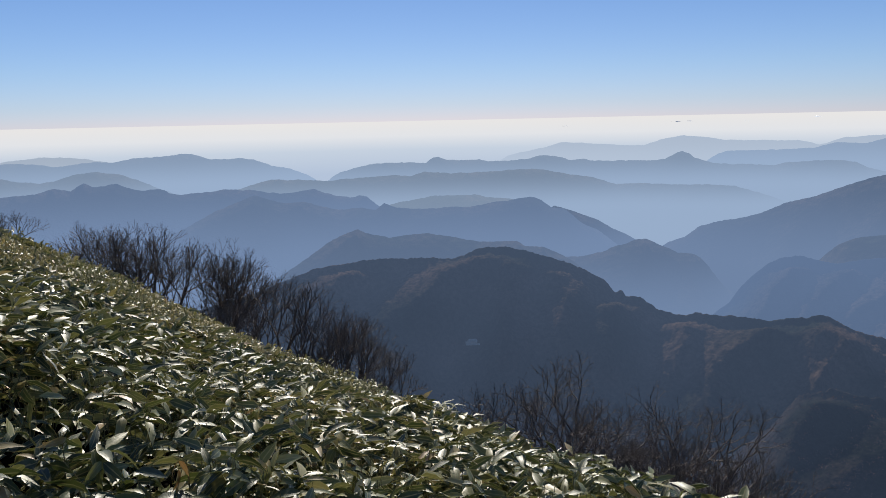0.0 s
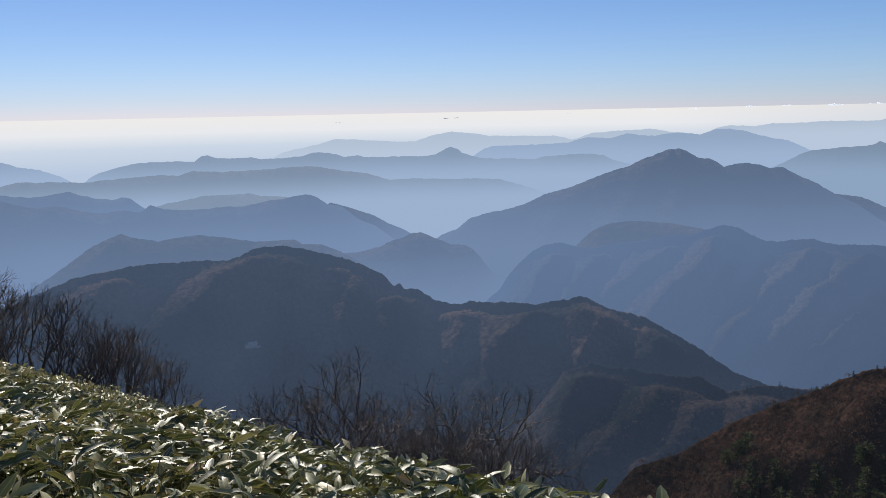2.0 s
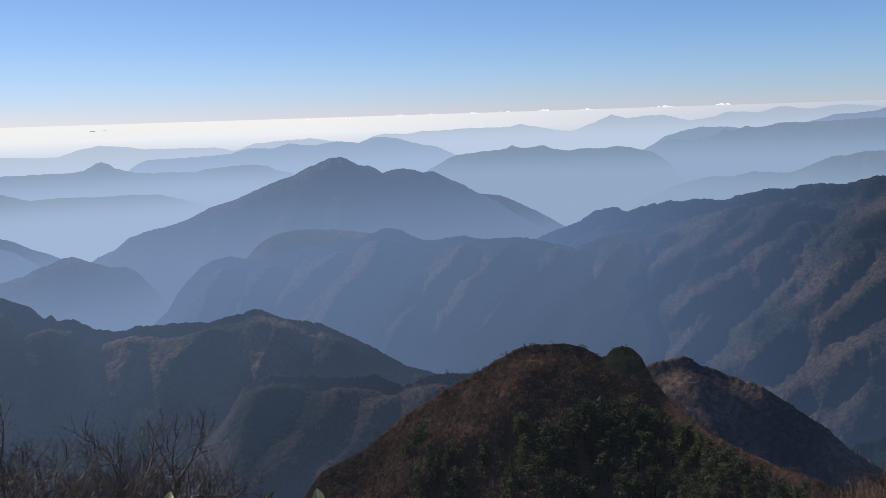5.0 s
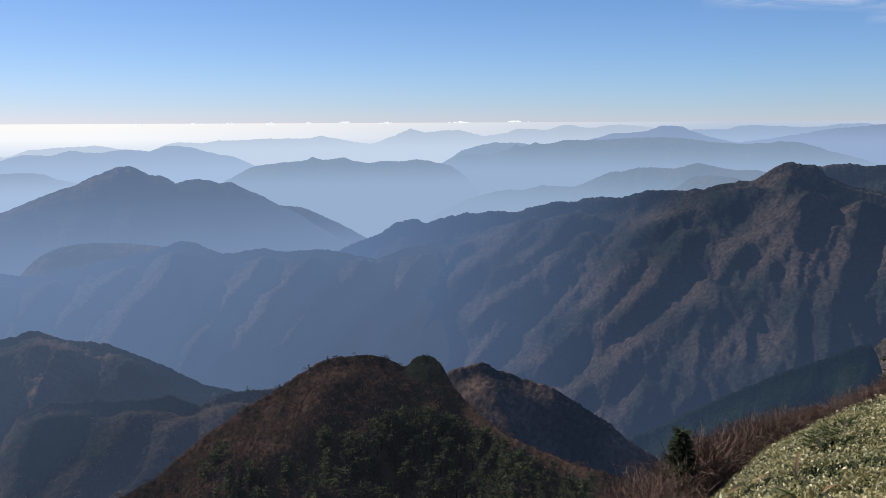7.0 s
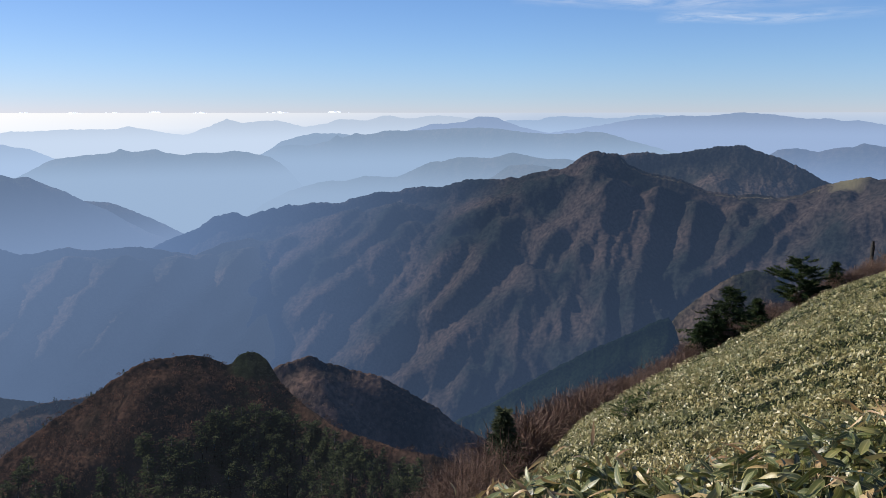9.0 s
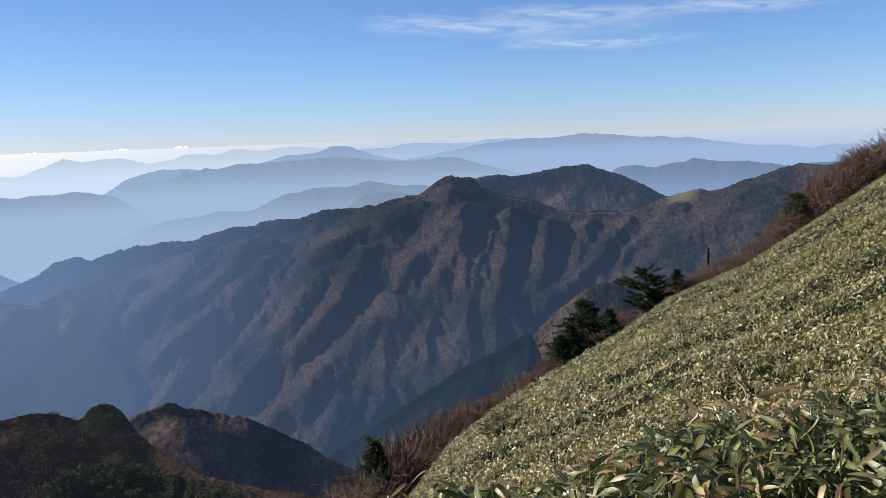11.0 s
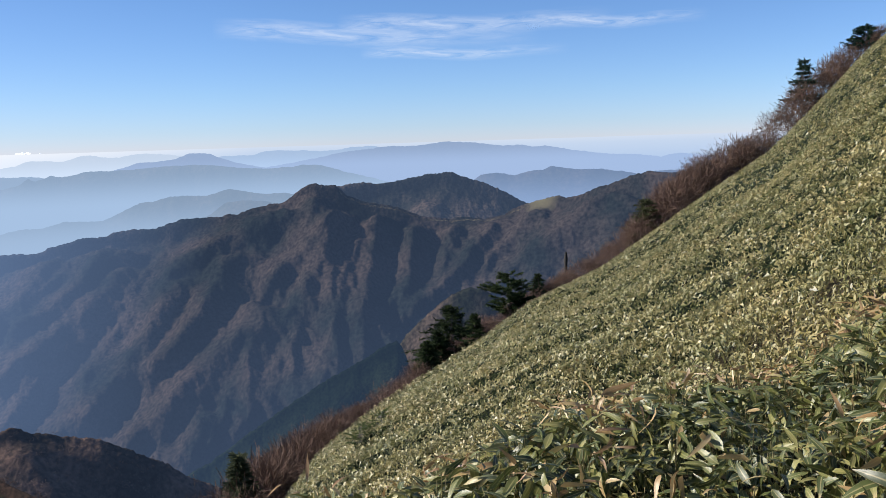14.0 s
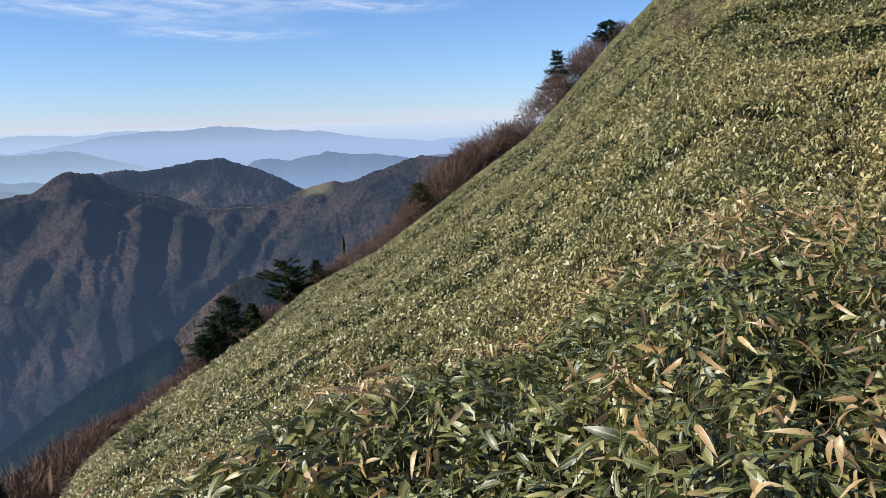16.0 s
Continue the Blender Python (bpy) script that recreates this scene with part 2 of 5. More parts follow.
M_HILL = painted_haze_material("autumn_wooded_hill", (0.25, 0.39, 0.70), 0.025, 0.04, -100, -300, fine=0.22, broad=0.02, dark=(0.038, 0.033, 0.029), light=(0.125, 0.086, 0.07))
M_GROUND = wooded("hillside_litter", 1.2, 0.06, (0.020, 0.018, 0.010), (0.055, 0.046, 0.028))

# ---- the hillside: elevation angle and distance of its rim, by bearing ----
RIM = [(-180, 26, 200), (-120, 22, 160), (-80, 6, 90), (-55, 0, 60), (-29, -6.2, 38), (-22.7, -9.3, 33), (-19.3, -11.7, 30), (-12, -15.4, 23), (-8, -17.1, 20),
       (1, -20.1, 14), (6.5, -21.9, 11), (12.6, -23.1, 9), (18, -23.9, 7.5), (29, -25.0, 6), (45, -29, 5.5), (60, -29.5, 10), (69, -26.4, 34), (72, -24.4, 44),
       (75.3, -21, 54), (79.5, -18.2, 68), (83.8, -15.8, 78), (87.6, -13.6, 88), (91, -11.2, 98), (95.8, -9, 108), (99.6, -6.3, 118), (103.2, -3.7, 130),
       (106.6, -1.3, 138), (109, 1.2, 145), (112, 4.6, 150), (115, 7.4, 150), (117.5, 8.6, 120), (120, 9.2, 90), (127, 9.0, 75), (140, 12, 90), (180, 26, 200)]
RIM_B, RIM_E, RIM_D = (np.array(c, float) for c in zip(*RIM))
DROP = 1.15  # from the camera to the top of the bamboo grass


def rim(b):
    return np.tan(np.radians(np.interp(b, RIM_B, RIM_E))), np.interp(b, RIM_B, RIM_D)


def hill(b, r):
    """Height of the bamboo grass's top at a bearing and a distance."""
    t, d = rim(b)
    rr = np.minimum(np.maximum(r, 0.6), d)
    # a hummock close by, then a hollow before the far side of the slope
    sag = DROP - 0.2 * (1 - smooth(30, 55, b)) + 0.65 * smooth(82, 132, b) * smooth(0.5, 2.5, rr) - (0.55 + 0.4 * np.exp(-(((b - 71) / 6.0) ** 2))) * smooth(57, 66, b) * (1 - smooth(92, 112, b)) * np.exp(-(((rr - 5.0) / np.where(rr < 5.0, 1.7, 2.5)) ** 2)) + 2.6 * smooth(60, 74, b) * smooth(4.5, 13, rr)
    sag = sag - 1.3 * np.interp(b, [57, 64, 66, 70, 74, 78, 84, 90], [0, 0.5, 0.6, 0.42, 0.25, 0.12, 0.05, 0]) * np.exp(-(((rr - 4.8) / np.where(rr < 4.8, 1.3, 1.9)) ** 2))
    z = (t - sag * (1 / rr + rr / d**2 - 2 / d)) * rr
    z = np.where(r < 0.6, np.minimum(z, -1.0), z)
    past = np.maximum(r - d, 0)
    steep = np.interp(b, [50, 60, 62, 65, 69, 73, 80, 120], [0.8, 0.64, 0.57, 0.53, 0.49, 0.47, 0.56, 0.6]) - 0.08 * vnoise(b / 9.0, r / 90.0, 5) * (1 - smooth(135, 165, np.abs(b)))
    z = z + past * np.clip(t - DROP / d, -0.75, 0.3) * np.exp(-past / 14) - past * steep * (1 - np.exp(-past / 14))
    z = z + 0.012 * np.minimum(r, 25) * fbm(b * np.minimum(r, 150) * 0.0175 / 2.2, r / 2.2, 3, 3) * (1 - smooth(0.6, 1.0, r / d)) * (1 - smooth(135, 165, np.abs(b)))
    floor = -800 + 40 * vnoise(b / 15.0, r / 500.0, 8) * (1 - smooth(135, 165, np.abs(b)))
    return np.maximum(z, floor)


def place(b, r, z):
    b = np.radians(b)
    return np.stack([r * np.sin(b), r * np.cos(b), z], -1)


bs = np.concatenate([np.arange(-180, -36, 3.0), np.arange(-36, 132, 0.8), np.arange(132, 180.1, 3.0)])
rs = np.concatenate([[0.02], np.geomspace(0.5, 260, 150), np.geomspace(275, 4890, 40)])
B, Rr = np.meshgrid(bs, rs, indexing="ij")
Z = hill(B, Rr) - 0.5 * smooth(-11, -19, B) * smooth(7.8, 5.6, Rr) - 0.45 * (1 - smooth(1.0, 1.25, Rr / rim(B)[1]))
ground = part("ground", raw_mesh("ground", place(B, Rr, Z).reshape(-1, 3), grid_faces(len(bs), len(rs))), M_GROUND)
tagged(ground, "steep mountain hillside of brown litter under bamboo grass", "hillside", kind="structure")


# ---- ridges ----
def crest_line(pts, b):
    pb, pe = (np.array(c, float) for c in zip(*pts))
    e = np.interp(b, pb, pe)
    off = np.maximum(pb[0] - b, 0) + np.maximum(b - pb[-1], 0)
    e = e - 0.5 * off - 0.22 * off**2
    return e


def crest_bumps(b, seed, rough):
    return rough * (0.5 * fbm(b * 1.3, b * 0, 3, seed, 0.6) + 0.45 * vnoise(b * 5, b * 0, seed + 3) + 0.45 * vnoise(b * 12, b * 0, seed + 4))


def lean_ribs(b0, b1, every, top, fall, lean, high, seed):
    """Spurs side by side between two bearings: each starts below the crest and leans as it falls. Returns rows of ((bearing, elevation angle), ...), height."""
    rand, out, b = random.Random(seed), [], b0
    while b < b1:
        e0 = top(b) - rand.uniform(0.2, 2.6)
        f = fall * rand.uniform(0.55, 1.1)
        k = lean * rand.uniform(0.7, 1.25)
        out.append((((b, e0), (b + 0.5 * f * k + rand.uniform(-0.4, 0.4), e0 - 0.5 * f), (b + f * k, e0 - f)), high * rand.uniform(0.6, 1.15)))
        b += every * rand.uniform(0.6, 1.4)
    return out


def side_ribs(ribs, seed, count=6, share=0.5):
    """Smaller spurs that branch off the great ones to either side."""
    rand, out = random.Random(seed), []
    for line, high in ribs:
        (b0, e0), (b1, e1) = line[0], line[-1]
        for i in range(count):
            k = (i + rand.uniform(0.2, 0.9)) / count
            b, e = b0 + (b1 - b0) * k, e0 + (e1 - e0) * k
            fall = abs(e1 - e0) * rand.uniform(0.18, 0.42)
            way = (b1 - b0) / max(abs(e1 - e0), 0.5) + rand.choice((-1, 1, 1)) * rand.uniform(0.35, 0.8)
            out.append((((b, e), (b + way * fall, e - fall)), high * share * rand.uniform(0.6, 1.2)))
    return out


def rib_field(ribs, B, E, R, deep, steep, seed):
    """Heights of spurs with sharp crests and straight flanks; gullies between them, at most so deep."""
    field = np.full(B.shape, -float(deep))
    wob = 7.0 * fbm(B * R * 0.0175 / 70.0, E * R * 0.0175 / 70.0, 3, seed) + 16.0 * fbm(B * R * 0.0175 / 330.0, E * R * 0.0175 / 330.0, 2, seed + 5)
    for line, high in ribs:
        lb, le = np.array([p[0] for p in line]), np.array([p[1] for p in line])
        reach = math.degrees((high + deep) / steep / float(np.mean(R))) * 1.6 + 1.0
        col = np.where((B[:, 0] > lb.min() - reach) & (B[:, 0] < lb.max() + reach))[0]
        if not len(col):
            continue
        part_of = slice(col[0], col[-1] + 1)
        b, e, r = B[part_of], E[part_of], R[part_of]
        way = (lb[-1] - lb[0]) / min(le[-1] - le[0], -0.1)
        d = (b - np.interp(-e, -le, lb) - np.where(e < le[-1], way * (e - le[-1]), 0)) * np.radians(1.0) * r / math.hypot(1, way) + wob[part_of]
        grown = smooth(le[0] + 0.15, le[0] - 1.1, e) * (1 - 0.9 * smooth(le[-1] + 0.3, le[-1] - 2.2, e))
        field[part_of] = np.maximum(field[part_of], (high + deep) * grown - deep - steep * np.abs(d))
    # weathered, rounded crests and gullies
    for axis in (0, 0, 1):
        field = (np.roll(field, 1, axis) + 2 * field + np.roll(field, -1, axis)) / 4
    return field


def ridge(name, label, dist, pts, material, floor=-800, run=810, spurs=(260, 30, 0.5), rough=0.04, seed=1, step=0.2, rows=24, margin=9.0, canopy=0.0, bend=None, ribs=(), steep=0.75, deep=34, grain=6.0):
    """A mountain: its crest by bearing and elevation angle, and a face of spurs and gullies that falls towards the valley. bend: (bearing, distance) of the crest;
    ribs: spurs as lines of bearing and elevation angle, with their height in metres. Returns the object, its bearings and its grid of points."""
    b = np.arange(pts[0][0] - margin, pts[-1][0] + margin, step)
    dd = np.full(len(b), float(dist)) if bend is None else np.interp(b, *zip(*bend))
    line_b = crest_line(pts, b)
    wide = int(1.2 / step)
    soft = np.convolve(np.pad(line_b, wide, mode="edge"), np.ones(2 * wide + 1) / (2 * wide + 1), mode="valid")
    top = np.maximum(np.tan(np.radians(line_b + crest_bumps(b, seed, rough))) * dd, floor + 10)
    under = np.maximum(np.tan(np.radians(np.minimum(soft, line_b + 0.3))) * dd, floor + 10)
    v = np.concatenate([[-0.5, -0.2, -0.06], np.linspace(0, 1, rows) ** 1.25])
    down = np.abs(v)[None, :] * np.ones((len(b), 1))
    front = (v >= 0)[None, :]
    q = down * run
    s = np.cumsum(np.radians(step) * dd)[:, None]
    wl, amp, slant = spurs
    fade = smooth(0.0, 0.02 * dist, q)
    head = top[:, None] * (1 - fade) + under[:, None] * fade
    z = head - (head - floor) * np.where(front, down, 2.6 * down) ** 0.95
    r = dd[:, None] - np.where(front, q, -q)
    if ribs:
        E = np.degrees(np.arctan2(z, r))
        lobes = rib_field(ribs, b[:, None] + 0 * q, E, r, deep, steep, seed + 60) * smooth(0.0, 0.05, down)
    else:
        warp = 0.3 * wl * fbm(s / (2.5 * wl), q / (2.5 * wl), 3, seed + 40)
        line = (s + slant * q + warp) / wl
        crestness = 1 - 2 * np.abs(line - np.floor(line) - 0.5) * 2
        lobes = amp * smooth(0.0, 0.3, down) * crestness
    small = 1 - 2 * np.abs(fbm((s + slant * q) / 130.0, q / 220.0, 3, seed + 21))
    tiny = 1 - 2 * np.abs(fbm((s - 0.4 * q) / 42.0, q / 60.0, 2, seed + 33))
    lobes = lobes + smooth(0.0, 0.06, down) * grain * (1.6 * small + 0.55 * tiny)
    r = r - np.where(front, lobes * 0.7, 0)
    z = z + np.where(front, lobes * 0.5, 0)
    if canopy:
        z = z + canopy * (fbm(s / 11.0, q / 11.0, 2, seed + 80) + 0.5 * lattice(np.round(s + 0 * q), np.round(q + 0 * s), seed)) * smooth(0, 0.01, down + 0.004)
    grid = place(b[:, None] * np.ones_like(q), r, z)
    ob = part(name, raw_mesh(name, grid.reshape(-1, 3), grid_faces(len(b), len(v))), material)
    return tagged(ob, label, "mountain", kind="structure"), b, grid


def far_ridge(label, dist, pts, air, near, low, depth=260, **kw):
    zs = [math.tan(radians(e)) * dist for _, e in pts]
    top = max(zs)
    mat = painted_haze_material("distant_slopes", air, near, low, top - 5, top - depth, **kw.pop("surface", {}))
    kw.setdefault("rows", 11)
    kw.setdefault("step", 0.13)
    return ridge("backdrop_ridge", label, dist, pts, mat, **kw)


MAIN_WEST = [(43.55, -9.93), (45.38, -8.86), (46.27, -8.41), (48.03, -7.84), (48.72, -7.47), (49.62, -6.85), (50.21, -6.78), (51.01, -6.63), (51.6, -7), (52, -6.92), (53.4, -6.42), (53.79, -6.5), (54.4, -6.23), (55.19, -6.35), (56.99, -6.12), (57.79, -6.2), (58.59, -6), (60.18, -5.6), (60.98, -5.43), (61.77, -5.51), (62.75, -5.26), (63.93, -5.02), (64.72, -5.12), (65.3, -5.08), (66.46, -4.75), (67.03, -4.59), (68.43, -4.63), (69.92, -4.52), (71.05, -4.31), (72.21, -3.98), (73.75, -3.78), (74.14, -3.56)]
MAIN_EAST = [(75.15, -2.86), (75.94, -2.54), (76.7, -2.76), (77.48, -2.75), (78.12, -3.45), (79.59, -4.02), (80.77, -4.22), (82.34, -4.67), (83.52, -5.19), (85.11, -5.4), (86.71, -5.24), (87.91, -5.44), (89.11, -5.23), (89.71, -4.89), (90.31, -4.54), (91.1, -4.36), (91.89, -4.15), (92.87, -3.97), (93.65, -4.1), (94.62, -3.93), (95.78, -3.37), (97.12, -3.01), (98.06, -2.64), (99.19, -2.4), (100.3, -2.53), (102.13, -2.34), (104.62, -1.83)]
# the great spurs of the nearer mountains, as lines of bearing and elevation angle, and their heights
SPURS_EAST = [(((77.6, -4.1), (75.9, -6.7), (73.4, -8.9)), 55), (((80.7, -4.6), (80.2, -6.9), (79.7, -9.7), (78.7, -14.7)), 60), (((83.2, -5.2), (82.8, -7.8), (82.4, -10.6)), 45),
              (((89.7, -5.0), (88.2, -7.2), (86.6, -9.1), (83.7, -11.4)), 55), (((97, -3.2), (94.2, -6.1), (91.4, -8.4), (89.4, -10)), 50), (((86.3, -5.3), (85.4, -7.5), (85, -9.9)), 35),
              (((77.4, -7.6), (76.9, -10.7), (76.6, -15.7)), 22), (((75.9, -2.8), (75.4, -5.5), (75, -8.2)), 25), (((74.1, -11.2), (73.5, -14.7), (73.4, -17)), 30), (((91.9, -4.3), (90.6, -6.4), (88.6, -8.7)), 36)]
SPURS_MIDDLE = [(((74.5, -3.8), (72.9, -5), (69.8, -6.7), (67.1, -8.1)), 50), (((71.7, -6.8), (70, -8.3), (67.6, -11.2), (64.4, -14.6)), 58), (((67.4, -8.2), (65.1, -10.6), (61.5, -15.3), (60, -16.9)), 58),
                (((73, -10.4), (70.9, -12.6), (68.5, -13.9), (64.9, -17.2), (62.6, -18.9)), 55), (((64.3, -7.1), (59.9, -10.4), (55.3, -14)), 50), (((71.5, -9.9), (70.5, -12), (70.5, -15.5), (70.4, -17.5)), 38),
                (((69, -17), (67, -18.3), (65, -20.5)), 36), (((63, -5.7), (60.7, -8.3), (56.5, -11)), 48), (((59.9, -6.2), (57.8, -8), (54, -11.4)), 46)]
SPURS_WEST = [(((35.5, -8), (33.6, -10.2), (30, -14.5), (28.5, -15.8)), 58), (((32, -8.6), (29.5, -10.9), (27.5, -12.8)), 40), (((40.9, -8.6), (39.3, -11), (35, -16.2)), 52),
              (((44.3, -8.8), (42.7, -10.7), (38.7, -15.4), (37.5, -16.8)), 55), (((47.8, -8.6), (46.2, -11.3), (41.3, -15.7)), 48), (((51.8, -8.5), (49.3, -12.2), (45.2, -16.3)), 52),
              (((54.2, -9.1), (52.5, -12.2), (50, -15)), 40), (((57.4, -8.8), (55, -11.5), (50.8, -16.1)), 46), (((23.8, -9.3), (22.5, -11.5), (20.8, -14)), 40), (((27.5, -9.3), (25.6, -11.5), (23.5, -14)), 36)]
SPURS_DOME = [(((22.6, -13.6), (20.8, -15.6), (19.5, -17.8), (18, -20.8)), 50), (((25.3, -12.9), (25.8, -14.3), (27, -16), (28.2, -17.6)), 46), (((18.2, -13.4), (17.2, -15.3), (16.2, -18.3)), 34),
              (((3.9, -8.9), (1.3, -10.5), (-0.9, -12.3), (-3, -15)), 46), (((7.7, -9.9), (8.5, -12.9), (8.6, -15.9)), 36), (((12.7, -12.3), (11.8, -14.8), (11.9, -17.8)), 40),
              (((23.8, -14.2), (25.3, -16.6), (25.2, -19)), 26), (((29.5, -14.2), (31.1, -16.1), (32.3, -17.3)), 30), (((-6, -9.7), (-8, -12), (-10, -15)), 40), (((4.5, -9.5), (4.6, -13), (4, -17)), 36)]


def all_ribs(great, b0, b1, every, crest, fall, lean, high, seed):
    """The great spurs with their side spurs, and lesser ones in between."""
    fill = lean_ribs(b0, b1, every, lambda b: float(np.interp(b, *zip(*crest))) - 1.0, fall, lean, high, seed)
    return great + side_ribs(great, seed + 1) + fill + side_ribs(fill, seed + 2, 3, 0.6)


# emission colours of the haze painted into the ridges
DEEP, MAIN_HAZE = (0.25, 0.385, 0.67), (0.235, 0.372, 0.667)
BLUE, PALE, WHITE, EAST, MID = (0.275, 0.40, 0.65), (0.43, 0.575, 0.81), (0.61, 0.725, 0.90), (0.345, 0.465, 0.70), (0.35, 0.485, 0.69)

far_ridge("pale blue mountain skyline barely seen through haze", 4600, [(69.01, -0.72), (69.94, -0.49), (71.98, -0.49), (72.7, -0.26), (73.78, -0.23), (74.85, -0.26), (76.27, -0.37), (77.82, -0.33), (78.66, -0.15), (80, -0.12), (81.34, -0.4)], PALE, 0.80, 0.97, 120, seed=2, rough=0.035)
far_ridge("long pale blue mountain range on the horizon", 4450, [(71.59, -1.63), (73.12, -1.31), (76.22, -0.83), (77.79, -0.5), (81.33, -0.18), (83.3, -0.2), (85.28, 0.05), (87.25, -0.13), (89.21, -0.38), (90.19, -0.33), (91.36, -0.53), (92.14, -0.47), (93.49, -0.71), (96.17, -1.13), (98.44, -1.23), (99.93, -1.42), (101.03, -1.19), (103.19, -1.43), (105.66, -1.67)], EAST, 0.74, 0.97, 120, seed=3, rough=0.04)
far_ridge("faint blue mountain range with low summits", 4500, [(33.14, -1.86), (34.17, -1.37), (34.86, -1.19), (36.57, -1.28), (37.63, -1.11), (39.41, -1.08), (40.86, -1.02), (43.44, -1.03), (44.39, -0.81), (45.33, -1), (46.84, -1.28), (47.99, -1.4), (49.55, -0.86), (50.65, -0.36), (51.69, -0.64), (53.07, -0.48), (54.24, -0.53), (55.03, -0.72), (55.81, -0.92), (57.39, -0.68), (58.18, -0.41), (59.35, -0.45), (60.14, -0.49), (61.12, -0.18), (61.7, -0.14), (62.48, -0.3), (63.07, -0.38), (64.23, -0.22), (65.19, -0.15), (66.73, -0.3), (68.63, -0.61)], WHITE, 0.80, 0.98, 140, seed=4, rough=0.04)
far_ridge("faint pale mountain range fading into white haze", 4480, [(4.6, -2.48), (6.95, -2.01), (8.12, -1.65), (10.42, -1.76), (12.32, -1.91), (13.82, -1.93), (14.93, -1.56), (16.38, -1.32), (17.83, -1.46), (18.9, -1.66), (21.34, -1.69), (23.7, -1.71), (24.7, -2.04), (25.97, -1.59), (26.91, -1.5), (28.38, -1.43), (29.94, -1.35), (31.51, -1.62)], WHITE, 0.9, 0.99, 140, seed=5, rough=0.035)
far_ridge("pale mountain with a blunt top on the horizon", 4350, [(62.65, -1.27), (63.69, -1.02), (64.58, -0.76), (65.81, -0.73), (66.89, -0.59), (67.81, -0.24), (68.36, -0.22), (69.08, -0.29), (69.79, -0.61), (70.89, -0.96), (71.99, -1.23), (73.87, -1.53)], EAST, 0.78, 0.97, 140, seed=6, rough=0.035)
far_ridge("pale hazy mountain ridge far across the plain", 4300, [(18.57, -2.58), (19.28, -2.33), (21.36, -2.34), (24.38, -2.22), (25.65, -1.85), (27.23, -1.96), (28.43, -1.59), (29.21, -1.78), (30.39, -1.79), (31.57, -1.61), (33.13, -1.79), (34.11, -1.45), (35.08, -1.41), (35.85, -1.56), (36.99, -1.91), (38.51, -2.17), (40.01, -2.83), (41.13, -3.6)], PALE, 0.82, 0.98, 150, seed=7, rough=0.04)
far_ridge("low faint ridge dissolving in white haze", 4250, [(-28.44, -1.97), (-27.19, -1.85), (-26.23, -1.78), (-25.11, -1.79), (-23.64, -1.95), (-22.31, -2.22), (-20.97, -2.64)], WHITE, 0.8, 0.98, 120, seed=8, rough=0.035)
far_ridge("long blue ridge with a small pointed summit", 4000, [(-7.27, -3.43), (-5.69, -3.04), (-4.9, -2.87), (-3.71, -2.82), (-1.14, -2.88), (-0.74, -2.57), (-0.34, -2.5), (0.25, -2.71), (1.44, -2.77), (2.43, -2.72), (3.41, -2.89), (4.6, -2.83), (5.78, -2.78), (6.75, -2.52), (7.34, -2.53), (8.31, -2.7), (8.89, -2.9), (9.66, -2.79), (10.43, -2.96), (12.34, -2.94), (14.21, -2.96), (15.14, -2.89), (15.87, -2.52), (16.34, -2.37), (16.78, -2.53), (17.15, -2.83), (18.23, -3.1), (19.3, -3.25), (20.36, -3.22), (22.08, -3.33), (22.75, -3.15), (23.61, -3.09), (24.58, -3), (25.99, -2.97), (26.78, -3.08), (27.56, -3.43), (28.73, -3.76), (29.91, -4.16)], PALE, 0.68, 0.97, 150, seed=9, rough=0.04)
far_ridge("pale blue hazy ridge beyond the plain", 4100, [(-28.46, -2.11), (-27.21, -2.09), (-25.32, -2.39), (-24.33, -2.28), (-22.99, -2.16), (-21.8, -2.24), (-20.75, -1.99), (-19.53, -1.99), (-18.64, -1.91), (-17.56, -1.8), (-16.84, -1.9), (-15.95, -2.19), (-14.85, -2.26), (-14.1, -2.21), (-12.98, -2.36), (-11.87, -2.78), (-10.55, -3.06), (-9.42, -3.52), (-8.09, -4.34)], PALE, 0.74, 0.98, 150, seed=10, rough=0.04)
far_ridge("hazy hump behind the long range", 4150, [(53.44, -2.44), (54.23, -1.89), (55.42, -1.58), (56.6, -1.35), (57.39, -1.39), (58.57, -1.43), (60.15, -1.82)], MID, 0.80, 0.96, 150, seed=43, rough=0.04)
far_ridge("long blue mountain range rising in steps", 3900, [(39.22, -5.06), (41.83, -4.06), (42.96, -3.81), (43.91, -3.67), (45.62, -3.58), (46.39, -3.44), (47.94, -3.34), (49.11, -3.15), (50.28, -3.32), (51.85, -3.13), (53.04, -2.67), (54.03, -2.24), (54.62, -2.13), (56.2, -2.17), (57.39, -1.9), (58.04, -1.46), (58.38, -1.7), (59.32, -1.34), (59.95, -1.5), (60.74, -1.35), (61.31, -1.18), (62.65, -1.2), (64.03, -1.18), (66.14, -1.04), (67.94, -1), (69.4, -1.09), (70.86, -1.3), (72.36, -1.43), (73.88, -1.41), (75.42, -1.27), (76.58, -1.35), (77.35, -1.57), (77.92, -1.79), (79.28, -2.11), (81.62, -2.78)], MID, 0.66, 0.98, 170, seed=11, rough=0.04)
